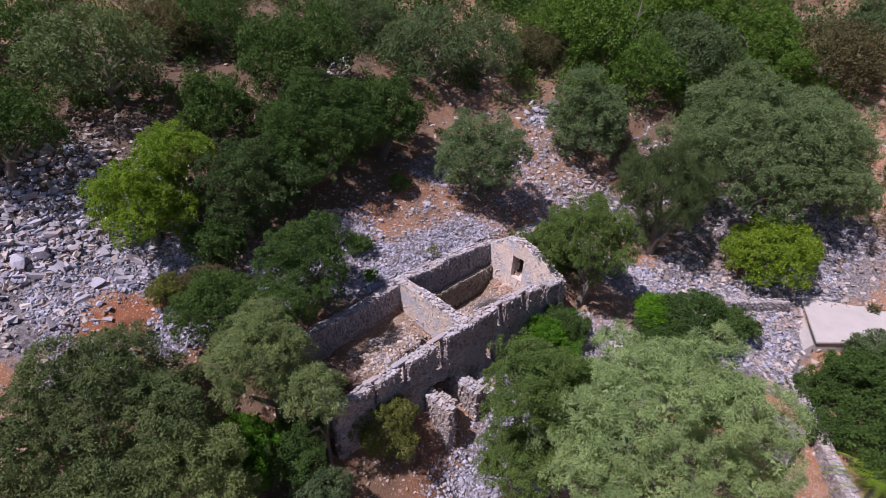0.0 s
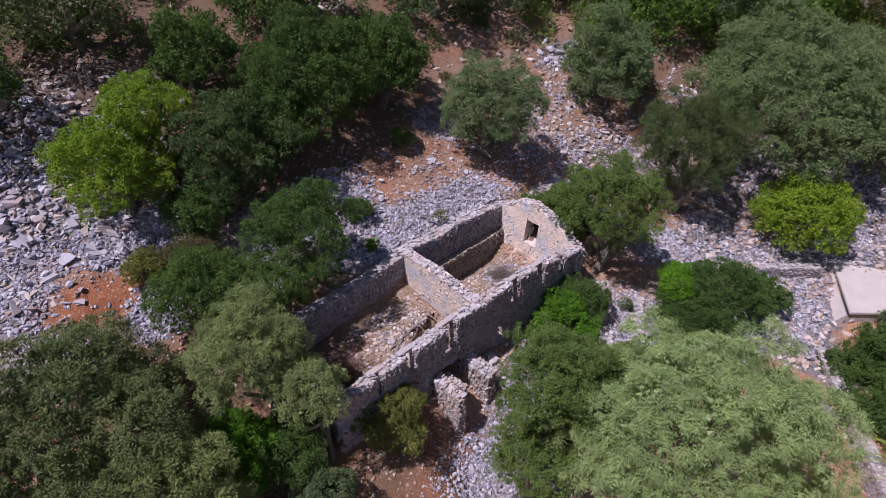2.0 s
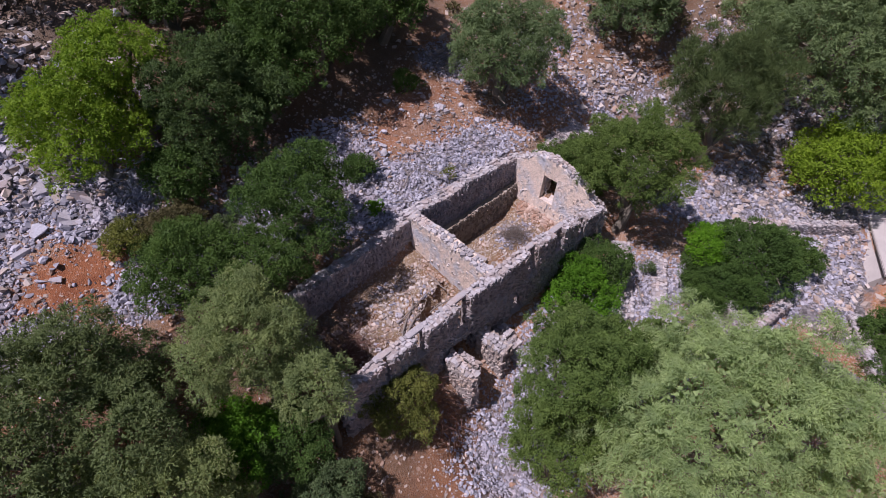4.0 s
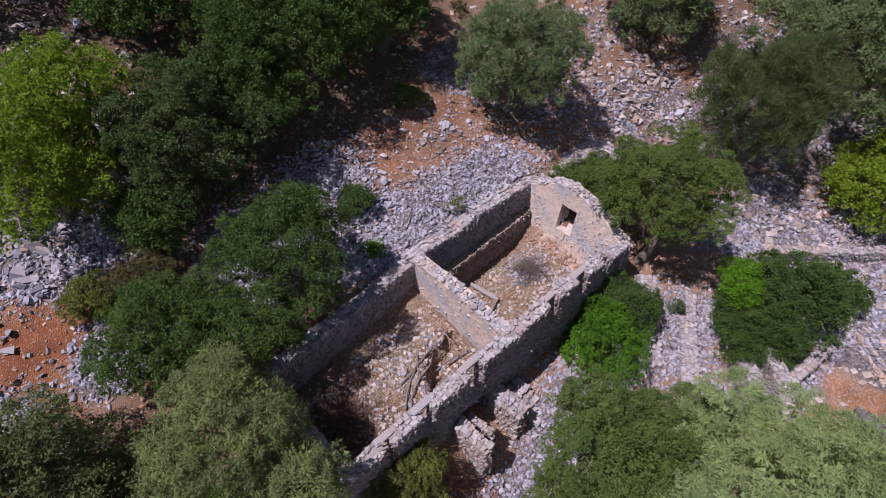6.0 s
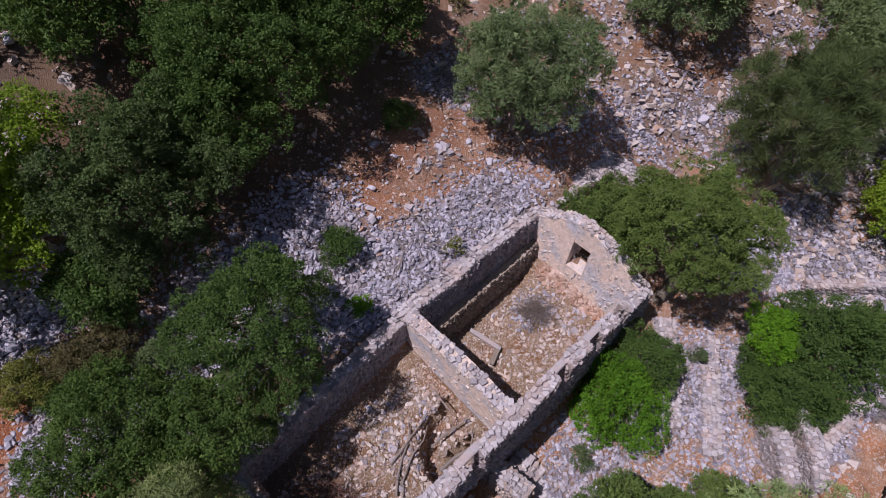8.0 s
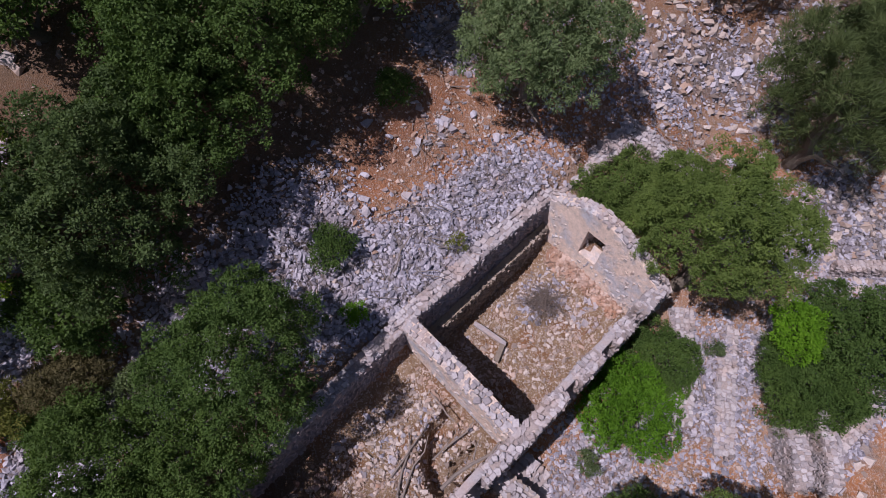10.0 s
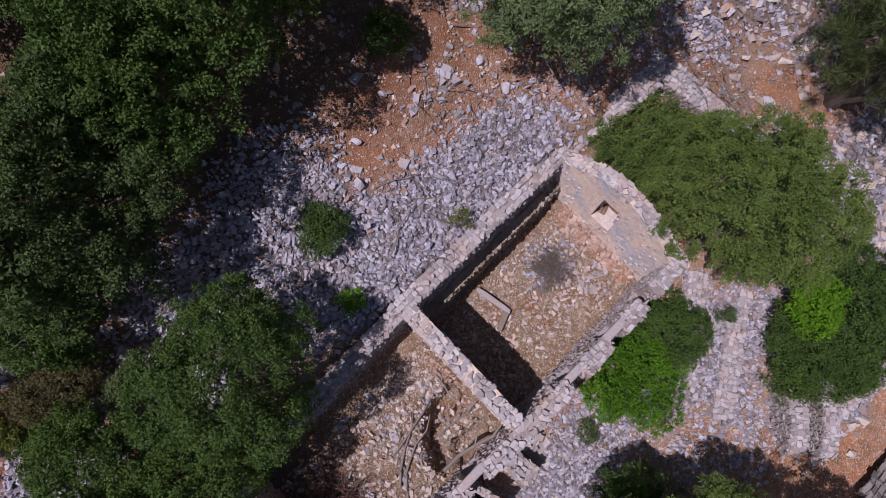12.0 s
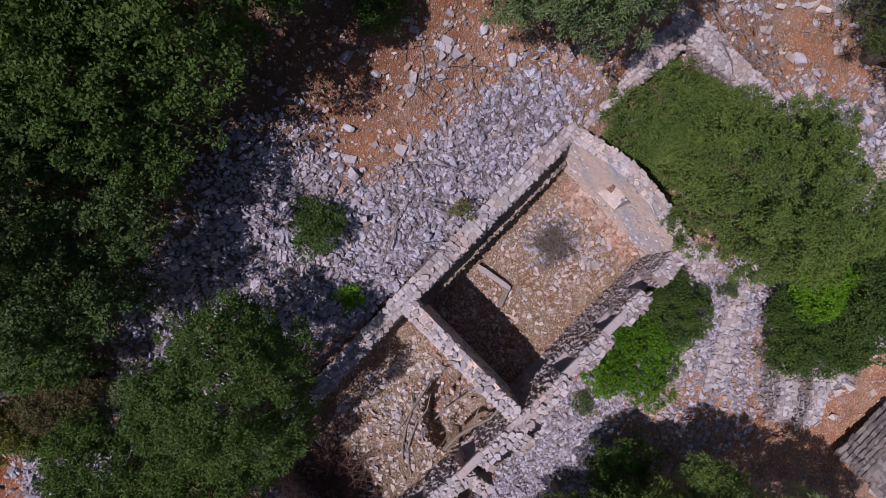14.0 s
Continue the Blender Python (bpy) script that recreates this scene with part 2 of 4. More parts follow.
    c = mix(nt, .7, c, ramp(nt, patch, [(.3, (.55, .6, .55)), (.7, (1.38, 1.3, 1.12))]), "MULTIPLY")
    c = mix(nt, .6, c, ramp(nt, info.outputs["Random"], [(0, (.85, .9, .9)), (1, (1.12, 1.08, .95))]), "MULTIPLY")
    c = mix(nt, 1.0, c, (.88, 1.0, .97), "MULTIPLY")
    nt.links.new(c, bs.inputs["Base Color"])
    bs.inputs["Roughness"].default_value = sheen
    bs.inputs["Specular IOR Level"].default_value = .15
    tr = nt.nodes.new("ShaderNodeBsdfTranslucent")
    nt.links.new(mix(nt, 1.0, c, (1.1, 1.15, .6), "MULTIPLY"), tr.inputs["Color"])
    ms = nt.nodes.new("ShaderNodeMixShader")
    ms.inputs[0].default_value = through + .08
    nt.links.new(bs.outputs[0], ms.inputs[1])
    nt.links.new(tr.outputs[0], ms.inputs[2])
    nt.links.new(ms.outputs[0], nt.nodes["Material Output"].inputs["Surface"])
    return m


def bark_material(name, c1, c2):
    m, nt, bs = material(name)
    p = position(nt)
    n = noise_tex(nt, 12, 5, .7, p)
    nt.links.new(mix(nt, n, c1, c2), bs.inputs["Base Color"])
    bs.inputs["Roughness"].default_value = .9
    bump(nt, bs, n, .7, .03)
    return m


def concrete_material():
    m, nt, bs = material("weathered_concrete")
    p = position(nt)
    n1, n2 = noise_tex(nt, .8, 5, .65, p), noise_tex(nt, 18, 4, .6, p)
    c = mix(nt, n1, (.36, .325, .325), (.56, .51, .505))
    c = mix(nt, .35, c, ramp(nt, n2, [(.3, (.6, .6, .6)), (.7, (1.2, 1.2, 1.2))]), "MULTIPLY")
    nt.links.new(c, bs.inputs["Base Color"])
    bs.inputs["Roughness"].default_value = .9
    bump(nt, bs, n2, .3, .01)
    return m


M_MORTAR = mortar_material()


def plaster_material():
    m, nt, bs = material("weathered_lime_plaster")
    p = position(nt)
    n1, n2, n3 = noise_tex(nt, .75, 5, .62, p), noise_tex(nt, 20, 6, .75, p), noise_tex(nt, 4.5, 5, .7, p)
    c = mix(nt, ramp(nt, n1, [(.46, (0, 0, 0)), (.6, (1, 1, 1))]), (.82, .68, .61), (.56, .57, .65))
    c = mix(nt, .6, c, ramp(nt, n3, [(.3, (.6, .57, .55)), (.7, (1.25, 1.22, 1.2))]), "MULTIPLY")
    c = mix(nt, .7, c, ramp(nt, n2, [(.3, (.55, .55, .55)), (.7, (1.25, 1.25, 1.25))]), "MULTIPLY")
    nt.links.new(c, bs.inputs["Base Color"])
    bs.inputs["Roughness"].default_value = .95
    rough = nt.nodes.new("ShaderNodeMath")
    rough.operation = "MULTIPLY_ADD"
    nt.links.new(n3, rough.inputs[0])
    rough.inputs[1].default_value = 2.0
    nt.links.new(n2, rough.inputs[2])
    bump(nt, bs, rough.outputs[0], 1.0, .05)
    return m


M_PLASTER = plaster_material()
M_EARTHBED = bark_material("packed_earth", (.17, .125, .08), (.40, .34, .27))
M_SOIL = soil_material()
M_CONCRETE = concrete_material()
M_BARK = bark_material("grey_bark", (.09, .075, .06), (.22, .19, .16))
M_DEAD = bark_material("dead_wood", (.12, .10, .092), (.30, .26, .245))
M_TWIG = bark_material("dry_twigs", (.08, .062, .055), (.20, .165, .15))
M_TWIG_RED = bark_material("reddish_twigs", (.07, .035, .03), (.19, .10, .08))
M_OLIVE = leaf_material("olive_leaf", (.09, .125, .065), (.16, .205, .11), (.25, .31, .18), .25)
M_PALE = leaf_material("silver_leaf", (.16, .215, .10), (.30, .365, .185), (.50, .56, .35), .3)
M_OAK = leaf_material("dark_oak_leaf", (.038, .07, .02), (.073, .12, .034), (.128, .185, .06), .24)
M_GREEN = leaf_material("mid_green_leaf", (.04, .078, .02), (.08, .13, .038), (.14, .195, .066), .28)
M_FRESH = leaf_material("fresh_green_leaf", (.055, .13, .012), (.10, .22, .022), (.17, .31, .045), .36)
M_YELLOW = leaf_material("yellow_green_leaf", (.12, .185, .02), (.215, .30, .035), (.33, .40, .068), .38)
M_DEEP = leaf_material("deep_olive_leaf", (.11, .13, .055), (.20, .23, .105), (.32, .355, .18), .25)
M_DUSK = leaf_material("dusky_olive_leaf", (.068, .085, .04), (.122, .15, .072), (.20, .235, .125), .25)
M_THICKET = leaf_material("thicket_leaf", (.07, .12, .022), (.125, .20, .04), (.20, .29, .075), .34)
M_MEADOW = leaf_material("soft_green_leaf", (.085, .12, .035), (.145, .195, .06), (.215, .275, .095), .3)
M_ILEX = leaf_material("grey_oak_leaf", (.043, .068, .027), (.077, .113, .045), (.128, .168, .072), .24)
M_LIME = leaf_material("lime_green_leaf", (.085, .19, .012), (.16, .32, .025), (.28, .45, .05), .38)
M_BROWN = leaf_material("dry_brown_leaf", (.07, .055, .03), (.14, .11, .06), (.22, .17, .10), .2)
M_FEATHER = leaf_material("feathery_leaf", (.06, .08, .038), (.10, .13, .06), (.15, .18, .09), .22)
M_OLIVE_LIGHT = leaf_material("light_olive_leaf", (.125, .15, .065), (.22, .25, .115), (.34, .37, .19), .25)
M_OCHRE = leaf_material("ochre_green_leaf", (.10, .10, .03), (.18, .175, .05), (.28, .26, .085), .25)
M_HUSH = leaf_material("grey_green_leaf", (.075, .10, .05), (.13, .165, .085), (.20, .235, .135), .25)


# ---------------------------------------------------------------- mesh helpers
def mesh_of(name, verts, faces, mat):
    me = bpy.data.meshes.new(name)
    verts, faces = np.asarray(verts, np.float32), np.asarray(faces, np.int32)
    n, k = faces.shape
    me.vertices.add(len(verts))
    me.vertices.foreach_set("co", verts.ravel())
    me.loops.add(n * k)
    me.loops.foreach_set("vertex_index", faces.ravel())
    me.polygons.add(n)
    me.polygons.foreach_set("loop_start", np.arange(0, n * k, k, dtype=np.int32))
    me.polygons.foreach_set("loop_total", np.full(n, k, np.int32))
    me.materials.append(mat)
    me.update()
    me.validate()
    me.polygons.foreach_set("use_smooth", np.zeros(len(me.polygons), bool))
    return me


def under(name, me, parent, label="", m=None):
    ob = new(name, me)
    if parent:
        ob.parent = parent
    if m is not None:
        ob.matrix_basis = m
    return tagged(ob, label)


def empty(name, m, label, category, group="", kind=""):
    ob = new(name)
    ob.empty_display_size = .2
    ob.matrix_basis = m
    return tagged(ob, label, category, group, kind)


CUBE_V = np.array([(x, y, z) for x in (-.5, .5) for y in (-.5, .5) for z in (-.5, .5)], float)
CUBE_F = np.array([(0, 1, 3, 2), (4, 6, 7, 5), (0, 4, 5, 1), (2, 3, 7, 6), (0, 2, 6, 4), (1, 5, 7, 3)])


def chamfered_block(cut):
    """A unit block with its edges and corners cut off: vertices and triangles."""
    vs, index, fs = [], {}, []
    for sx in (-1, 1):
        for sy in (-1, 1):
            for sz in (-1, 1):
                for k in range(3):
                    p = [sx * (.5 - cut), sy * (.5 - cut), sz * (.5 - cut)]
                    p[k] = (sx, sy, sz)[k] * .5
                    index[(sx, sy, sz, k)] = len(vs)
                    vs.append(p)
    def face(*keys):
        ids = [index[k] for k in keys]
        mid = sum((Vector(vs[i]) for i in ids), Vector())
        nor = (Vector(vs[ids[1]]) - Vector(vs[ids[0]])).cross(Vector(vs[ids[2]]) - Vector(vs[ids[0]]))
        if nor.dot(mid) < 0:
            ids.reverse()
        for i in range(1, len(ids) - 1):
            fs.append((ids[0], ids[i], ids[i + 1]))
    for k in range(3):
        i, j = [m for m in range(3) if m != k]
        for s0 in (-1, 1):
            ring = []
            for a0, b0 in ((-1, -1), (1, -1), (1, 1), (-1, 1)):
                q = [0, 0, 0]
                q[k], q[i], q[j] = s0, a0, b0
                ring.append((*q, k))
            face(*ring)
            for s1 in (-1, 1):
                q0, q1 = [0, 0, 0], [0, 0, 0]
                q0[i], q0[j], q0[k] = s0, s1, -1
                q1[i], q1[j], q1[k] = s0, s1, 1
                face((*q0, i), (*q1, i), (*q1, j), (*q0, j))
    for sx in (-1, 1):
        for sy in (-1, 1):
            for sz in (-1, 1):
                face((sx, sy, sz, 0), (sx, sy, sz, 1), (sx, sy, sz, 2))
    return np.array(vs, float), np.array(fs)


BLOCK_V, BLOCK_F = chamfered_block(.13)
PHI = (1 + 5 ** .5) / 2
ICO_V = np.array([(-1, PHI, 0), (1, PHI, 0), (-1, -PHI, 0), (1, -PHI, 0), (0, -1, PHI), (0, 1, PHI), (0, -1, -PHI), (0, 1, -PHI), (PHI, 0, -1), (PHI, 0, 1), (-PHI, 0, -1), (-PHI, 0, 1)]) / (1 + PHI * PHI) ** .5
ICO_F = np.array([(0, 11, 5), (0, 5, 1), (0, 1, 7), (0, 7, 10), (0, 10, 11), (1, 5, 9), (5, 11, 4), (11, 10, 2), (10, 7, 6), (7, 1, 8), (3, 9, 4), (3, 4, 2), (3, 2, 6), (3, 6, 8), (3, 8, 9), (4, 9, 5), (2, 4, 11), (6, 2, 10), (8, 6, 7), (9, 8, 1)])


def turns(n, rng, tilt):
    """n rotation matrices: any heading, tipped by up to tilt radians."""
    h, t, w = rng.uniform(0, 6.283, n), rng.normal(0, tilt, n), rng.uniform(0, 6.283, n)
    ch, sh, ct, st, cw, sw = np.cos(h), np.sin(h), np.cos(t), np.sin(t), np.cos(w), np.sin(w)
    z, o = np.zeros(n), np.ones(n)
    rz = np.array([[ch, -sh, z], [sh, ch, z], [z, z, o]]).transpose(2, 0, 1)
    rx = np.array([[o, z, z], [z, ct, -st], [z, st, ct]]).transpose(2, 0, 1)
    rw = np.array([[cw, -sw, z], [sw, cw, z], [z, z, o]]).transpose(2, 0, 1)
    return rw @ rx @ rz


def rocks(centres, sizes, rng, tilt=.5, shape="ico", jitter=.30):
    """Angular stones, many in one set of arrays."""
    base, tri = (CUBE_V, CUBE_F) if shape in ("cube", "chip") else (ICO_V * .6, ICO_F)
    n, k = len(centres), len(base)
    v = base[None] + rng.uniform(-jitter, jitter, (n, k, 3)) * (.95 if shape in ("cube", "chip") else .7)
    if shape in ("chunk", "chip"):
        # broken faces: cut each stone off by two or three planes of its own
        v = v * 1.15
        for cut in range(3):
            d = rng.normal(0, 1, (n, 3))
            d /= np.linalg.norm(d, axis=1)[:, None]
            over = np.maximum(np.einsum("nki,ni->nk", v, d) - rng.uniform(.22, .42, n)[:, None], 0)
            v = v - over[..., None] * d[:, None, :]
    v = v * sizes[:, None, :]
    v = np.einsum("nij,nkj->nki", turns(n, rng, tilt), v) + centres[:, None, :]
    f = tri[None] + (np.arange(n) * k)[:, None, None]
    return v.reshape(-1, 3), f.reshape(-1, tri.shape[1])


def tube(points, radii, sides=6):
    """A bent tapered tube: vertices and quads."""
    pts = [Vector(p) for p in points]
    vs, fs = [], []
    for i, p in enumerate(pts):
        d = (pts[min(i + 1, len(pts) - 1)] - pts[max(i - 1, 0)]).normalized()
        s = d.cross(Vector((.31, .87, .38))).normalized()
        t = d.cross(s)
        for j in range(sides):
            w = 2 * math.pi * j / sides
            vs.append(tuple(p + (s * math.cos(w) + t * math.sin(w)) * radii[i]))
    for i in range(len(pts) - 1):
        for j in range(sides):
            k = (j + 1) % sides
            fs.append((i * sides + j, i * sides + k, (i + 1) * sides + k, (i + 1) * sides + j))
    return vs, fs


def join(pieces):
    vs, fs, off = [], [], 0
    for v, f in pieces:
        vs.append(np.asarray(v, float))
        fs.append(np.asarray(f) + off)
        off += len(v)
    return np.concatenate(vs), np.concatenate(fs)


# ---------------------------------------------------------------- ground
def axis(lo, hi, step, far_lo, far_hi, grow=1.12):
    mid = list(np.arange(lo, hi + 1e-6, step))
    up, d = [], step
    while (up[-1] if up else hi) < far_hi:
        d *= grow
        up.append((up[-1] if up else hi) + d)
    down, d = [], step
    while (down[-1] if down else lo) > far_lo:
        d *= grow
        down.append((down[-1] if down else lo) - d)
    return np.array(down[::-1] + mid + up)


def RUST_PLACES(a, b):
    return 1.2 * bell(a, b, -12.6, 10.3, 2.8, 1.4) + .8 * bell(a, b, 4.5, 10.6, 5.0, 1.7) + .7 * bell(a, b, 12.5, 7.5, 3, 1.5) + .8 * bell(a, b, -7, -4, 3, 3)


def build_ground():
    A, B = axis(-14, 16, .25, -500, 900, 1.08), axis(-9, 14, .25, -700, 900, 1.08)
    a, b = np.meshgrid(A, B, indexing="ij")
    z = ground_ab(a, b)
    x, y = to_xy(a, b)
    na, nb = a.shape
    idx = np.arange(na * nb).reshape(na, nb)
    faces = np.stack([idx[:-1, :-1], idx[1:, :-1], idx[1:, 1:], idx[:-1, 1:]], -1).reshape(-1, 4)
    me = mesh_of("ground", np.stack([x, y, z], -1).reshape(-1, 3), faces, M_SOIL)
    me.polygons.foreach_set("use_smooth", np.ones(len(faces), bool))
    w = me.attributes.new("scree", "FLOAT", "POINT")
    w.data.foreach_set("value", (scree_at(a, b) * .75).astype(np.float32).ravel())
    dark_att = me.attributes.new("litter_shade", "FLOAT", "POINT")
    # where leaf litter lies and where tree shade is painted on the soil
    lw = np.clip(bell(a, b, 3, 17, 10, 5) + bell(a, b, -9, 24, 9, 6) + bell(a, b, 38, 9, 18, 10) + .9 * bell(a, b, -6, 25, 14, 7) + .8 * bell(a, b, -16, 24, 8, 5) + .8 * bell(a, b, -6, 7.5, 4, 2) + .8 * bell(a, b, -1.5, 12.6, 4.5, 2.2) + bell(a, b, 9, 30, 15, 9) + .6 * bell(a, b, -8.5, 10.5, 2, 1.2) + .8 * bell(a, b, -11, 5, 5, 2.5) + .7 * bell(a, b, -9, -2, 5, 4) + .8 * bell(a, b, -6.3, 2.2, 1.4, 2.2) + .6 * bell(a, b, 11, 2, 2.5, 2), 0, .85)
    dark_att.data.foreach_set("value", lw.astype(np.float32).ravel())
    rust = me.attributes.new("rust", "FLOAT", "POINT")
    tw = np.clip(RUST_PLACES(a, b), 0, 1)
    rust.data.foreach_set("value", tw.astype(np.float32).ravel())
    room = me.attributes.new("room", "FLOAT", "POINT")
    rw = smooth(a, -7.6, -7.2) * (1 - smooth(a, 7.2, 7.6)) * smooth(b, -.3, .1) * (1 - smooth(b, 4.5, 4.9))
    room.data.foreach_set("value", rw.astype(np.float32).ravel())
    tagged(new("ground", me), "reddish-brown hillside soil littered with pale limestone chips", "ground", kind="structure")


build_ground()


# ---------------------------------------------------------------- ruined walls
class Stones:
    """Gathers the stones of one wall."""
    def __init__(self):
        self.c, self.s, self.h = [], [], []

    def add(self, c, s, heading):
        self.c.append(c), self.s.append(s), self.h.append(heading)

    def mesh(self, name, mat, rng, jitter=.11, wobble=.05, tilt=0.0, worn=False):
        n = len(self.c)
        base, tri = (BLOCK_V, BLOCK_F) if worn else (CUBE_V, CUBE_F)
        skew = rng.uniform(-jitter, jitter, (n, 8, 3))
        near = np.argmin(np.linalg.norm(base[:, None] - CUBE_V[None], axis=2), axis=1)
        v = base[None] + skew[:, near] + (rng.uniform(-.04, .04, (n, len(base), 3)) if worn else 0)
        v = v * np.array(self.s)[:, None, :]
        if tilt:
            v = np.einsum("nij,nkj->nki", turns(n, rng, tilt), v)
        h = np.array(self.h) + rng.normal(0, wobble, n)
        ch, sh = np.cos(h)[:, None], np.sin(h)[:, None]
        x, y = v[..., 0] * ch - v[..., 1] * sh, v[..., 0] * sh + v[..., 1] * ch
        v = np.stack([x, y, v[..., 2]], -1) + np.array(self.c)[:, None, :]
        f = tri[None] + (np.arange(n) * len(base))[:, None, None]
        return mesh_of(name, v.reshape(-1, 3), f.reshape(-1, tri.shape[1]), mat)


def in_holes(u, z, holes, wide, high):
    return any(u0 - wide < u < u1 + wide and z0 - high < z < z1 + high for u0, u1, z0, z1 in holes)


top_rng = np.random.RandomState(14)
TOP_SHAPES = [mesh_of("top_stone", BLOCK_V + top_rng.uniform(-.09, .09, BLOCK_V.shape), BLOCK_F, M_COPE_ONE) for k in range(8)]


def wall(name, p, q, thick, base, top, holes, parent, rng, label="", course=.14, both=True, mat=None, cope=True, plaster=0.0, bed=None, batter=0.0):
    """A rubble wall from p to q (a, b), thick to its right hand; base and top are heights along it, holes (u0, u1, z0, z1); batter: how far its foot stands out on the near side."""
    mat = mat or M_WALL
    p, q = np.array(p, float), np.array(q, float)
    length = float(np.hypot(*(q - p)))
    d = (q - p) / length
    r = np.array((d[1], -d[0])) * (1 if thick > 0 else -1)
    thick = abs(thick)
    ang = math.atan2(d[1], d[0])
    us = [u * length for u, _ in top]
    tz = lambda u: float(np.interp(u, us, [z for _, z in top]))
    bz = lambda u: float(np.interp(u, [k * length for k, _ in base], [z for _, z in base]))
    # core, column by column
    step = .2
    cols = sorted(set([round(k * step, 3) for k in range(int(length / step) + 1)] + [length] + [h[0] for h in holes] + [h[1] for h in holes]))
    cols = [c for c in cols if 0 <= c <= length]
    tops = {c: tz(c) - .045 + rng.uniform(-.05, .03) for c in cols}
    verts, index, quads = [], {}, []
    foot = lambda z: batter * min(max(1 - z / 3.6, 0), 1)

    def corner(u, k, z):
        key = (round(u, 3), k, round(z, 3))
        if key not in index:
            c = p + d * u + r * (.012 - foot(z) if k == 0 else thick - .012)
            index[key] = len(verts)
            verts.append((c[0], c[1], z))
        return index[key]

    for u0, u1 in zip(cols, cols[1:]):
        um = (u0 + u1) / 2
        cuts = sorted([(hz0, hz1) for h0, h1, hz0, hz1 in holes if h0 - 1e-6 <= um <= h1 + 1e-6])
        spans, low = [], (bz(u0), bz(u1))
        for hz0, hz1 in cuts:
            if hz0 > max(low) + .02:
                spans.append((low, (hz0, hz0)))
            low = (hz1, hz1)
        if min(tops[u0], tops[u1]) > max(low) + .02:
            spans.append((low, (tops[u0], tops[u1])))
        for (a0, a1), (b0, b1) in spans:
            q = [corner(u0, 0, a0), corner(u1, 0, a1), corner(u1, 1, a1), corner(u0, 1, a0), corner(u0, 0, b0), corner(u1, 0, b1), corner(u1, 1, b1), corner(u0, 1, b0)]
            quads += [(q[0], q[3], q[2], q[1]), (q[4], q[5], q[6], q[7]), (q[0], q[1], q[5], q[4]), (q[2], q[3], q[7], q[6]), (q[1], q[2], q[6], q[5]), (q[3], q[0], q[4], q[7])]
    vs, fs = np.array(verts), np.array(quads)
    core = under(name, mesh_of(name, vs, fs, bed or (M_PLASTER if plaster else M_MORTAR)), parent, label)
    # facing stones in courses
    st = Stones()
    zmin, zmax = min(z for _, z in base), max(z for _, z in top)
    for side in ((0, 1) if both else (0,)):
        z = zmin
        while z < zmax:
            hgt = course * rng.uniform(.4, 1.1)
            u = -rng.uniform(0, .2)
            while u < length:
                w = rng.uniform(.08, .27)
                um, zm = u + w / 2, z + hgt / 2
                if 0 < um < length and bz(um) - .1 < zm < tz(um) - .02 and not in_holes(um, zm, holes, w * .42, hgt * .3) and rng.rand() > .03 + plaster:
                    off = (.074 - rng.uniform(-.012, .018) - foot(zm)) if side == 0 else thick - .074 + rng.uniform(-.012, .018)
                    if plaster:
                        off += .028 if side == 0 else -.028
                    c = p + d * um + r * off
                    st.add((c[0], c[1], zm + rng.uniform(-.045, .045)), (w * 1.05, .13, hgt * rng.uniform(.9, 1.25)), ang)
                u += w
            z += hgt
    # ends and jambs
    for u, hz0, hz1 in [(0, None, None), (length, None, None)] + [(h[0], h[2], h[3]) for h in holes] + [(h[1], h[2], h[3]) for h in holes]:
        z = bz(min(max(u, 0), length)) if hz0 is None else hz0
        z1 = (tz(u) if hz1 is None else min(hz1, tz(u)))
        while z < z1 - .1:
            hgt = course * rng.uniform(.9, 1.5)
            k = .12
            while k < thick - .08:
                w = rng.uniform(.2, .38)
                c = p + d * u + r * min(k + w / 2, thick - .1)
                st.add((c[0], c[1], z + hgt / 2), (.07, w * .9, hgt * .92), ang)
                k += w
            z += hgt
    facing = under("stone_facing", st.mesh("stone_facing", mat, rng, .13, .04, .045), core)
    tagged(facing, kind="stuff")
    # worn stones bedded in rows along the top, a few of them loose
    cs, single = Stones(), 0
    rows = max(2, round(thick / .2))
    for row in range(rows if cope else 0):
        u, wd = -rng.uniform(0, .15), thick / rows
        while u < length:
            w = rng.uniform(.1, .3)
            um = u + w / 2
            open_top = any(h[0] - .3 * w < um < h[1] + .3 * w and h[3] > tz(um) - .02 for h in holes)
            if 0 < um < length and not open_top and rng.rand() > .1:
                hgt, loose = rng.uniform(.1, .2), rng.rand() < .2
                c = p + d * um + r * (wd * (row + .5) + rng.uniform(-.035, .035))
                where = (c[0], c[1], tz(um) - .075 + rng.uniform(-.035, .02) + (rng.uniform(.03, .1) if loose else 0))
                size = (w * rng.uniform(.8, 1.0), wd * rng.uniform(.65, 1.15), hgt)
                turn = ang + rng.normal(0, .6 if loose else .16)
                if single < 290:
                    single += 1
                    under("top_stone", TOP_SHAPES[rng.randint(8)], core, "", Matrix.LocRotScale(where, Euler((rng.normal(0, .07), rng.normal(0, .07), turn)), size))
                else:
                    cs.add(where, size, turn)
            u += w
    # chips and crumbs lying on the top
    for k in range(int(length * 5) if cope else 0):
        um = rng.uniform(0, length)
        if any(h[0] < um < h[1] and h[3] > tz(um) - .02 for h in holes):
            continue
        c = p + d * um + r * rng.uniform(.04, thick - .04)
        e = rng.uniform(.05, .12)
        cs.add((c[0], c[1], tz(um) + .03), (e * 1.3, e, e * .7), rng.uniform(0, 3))
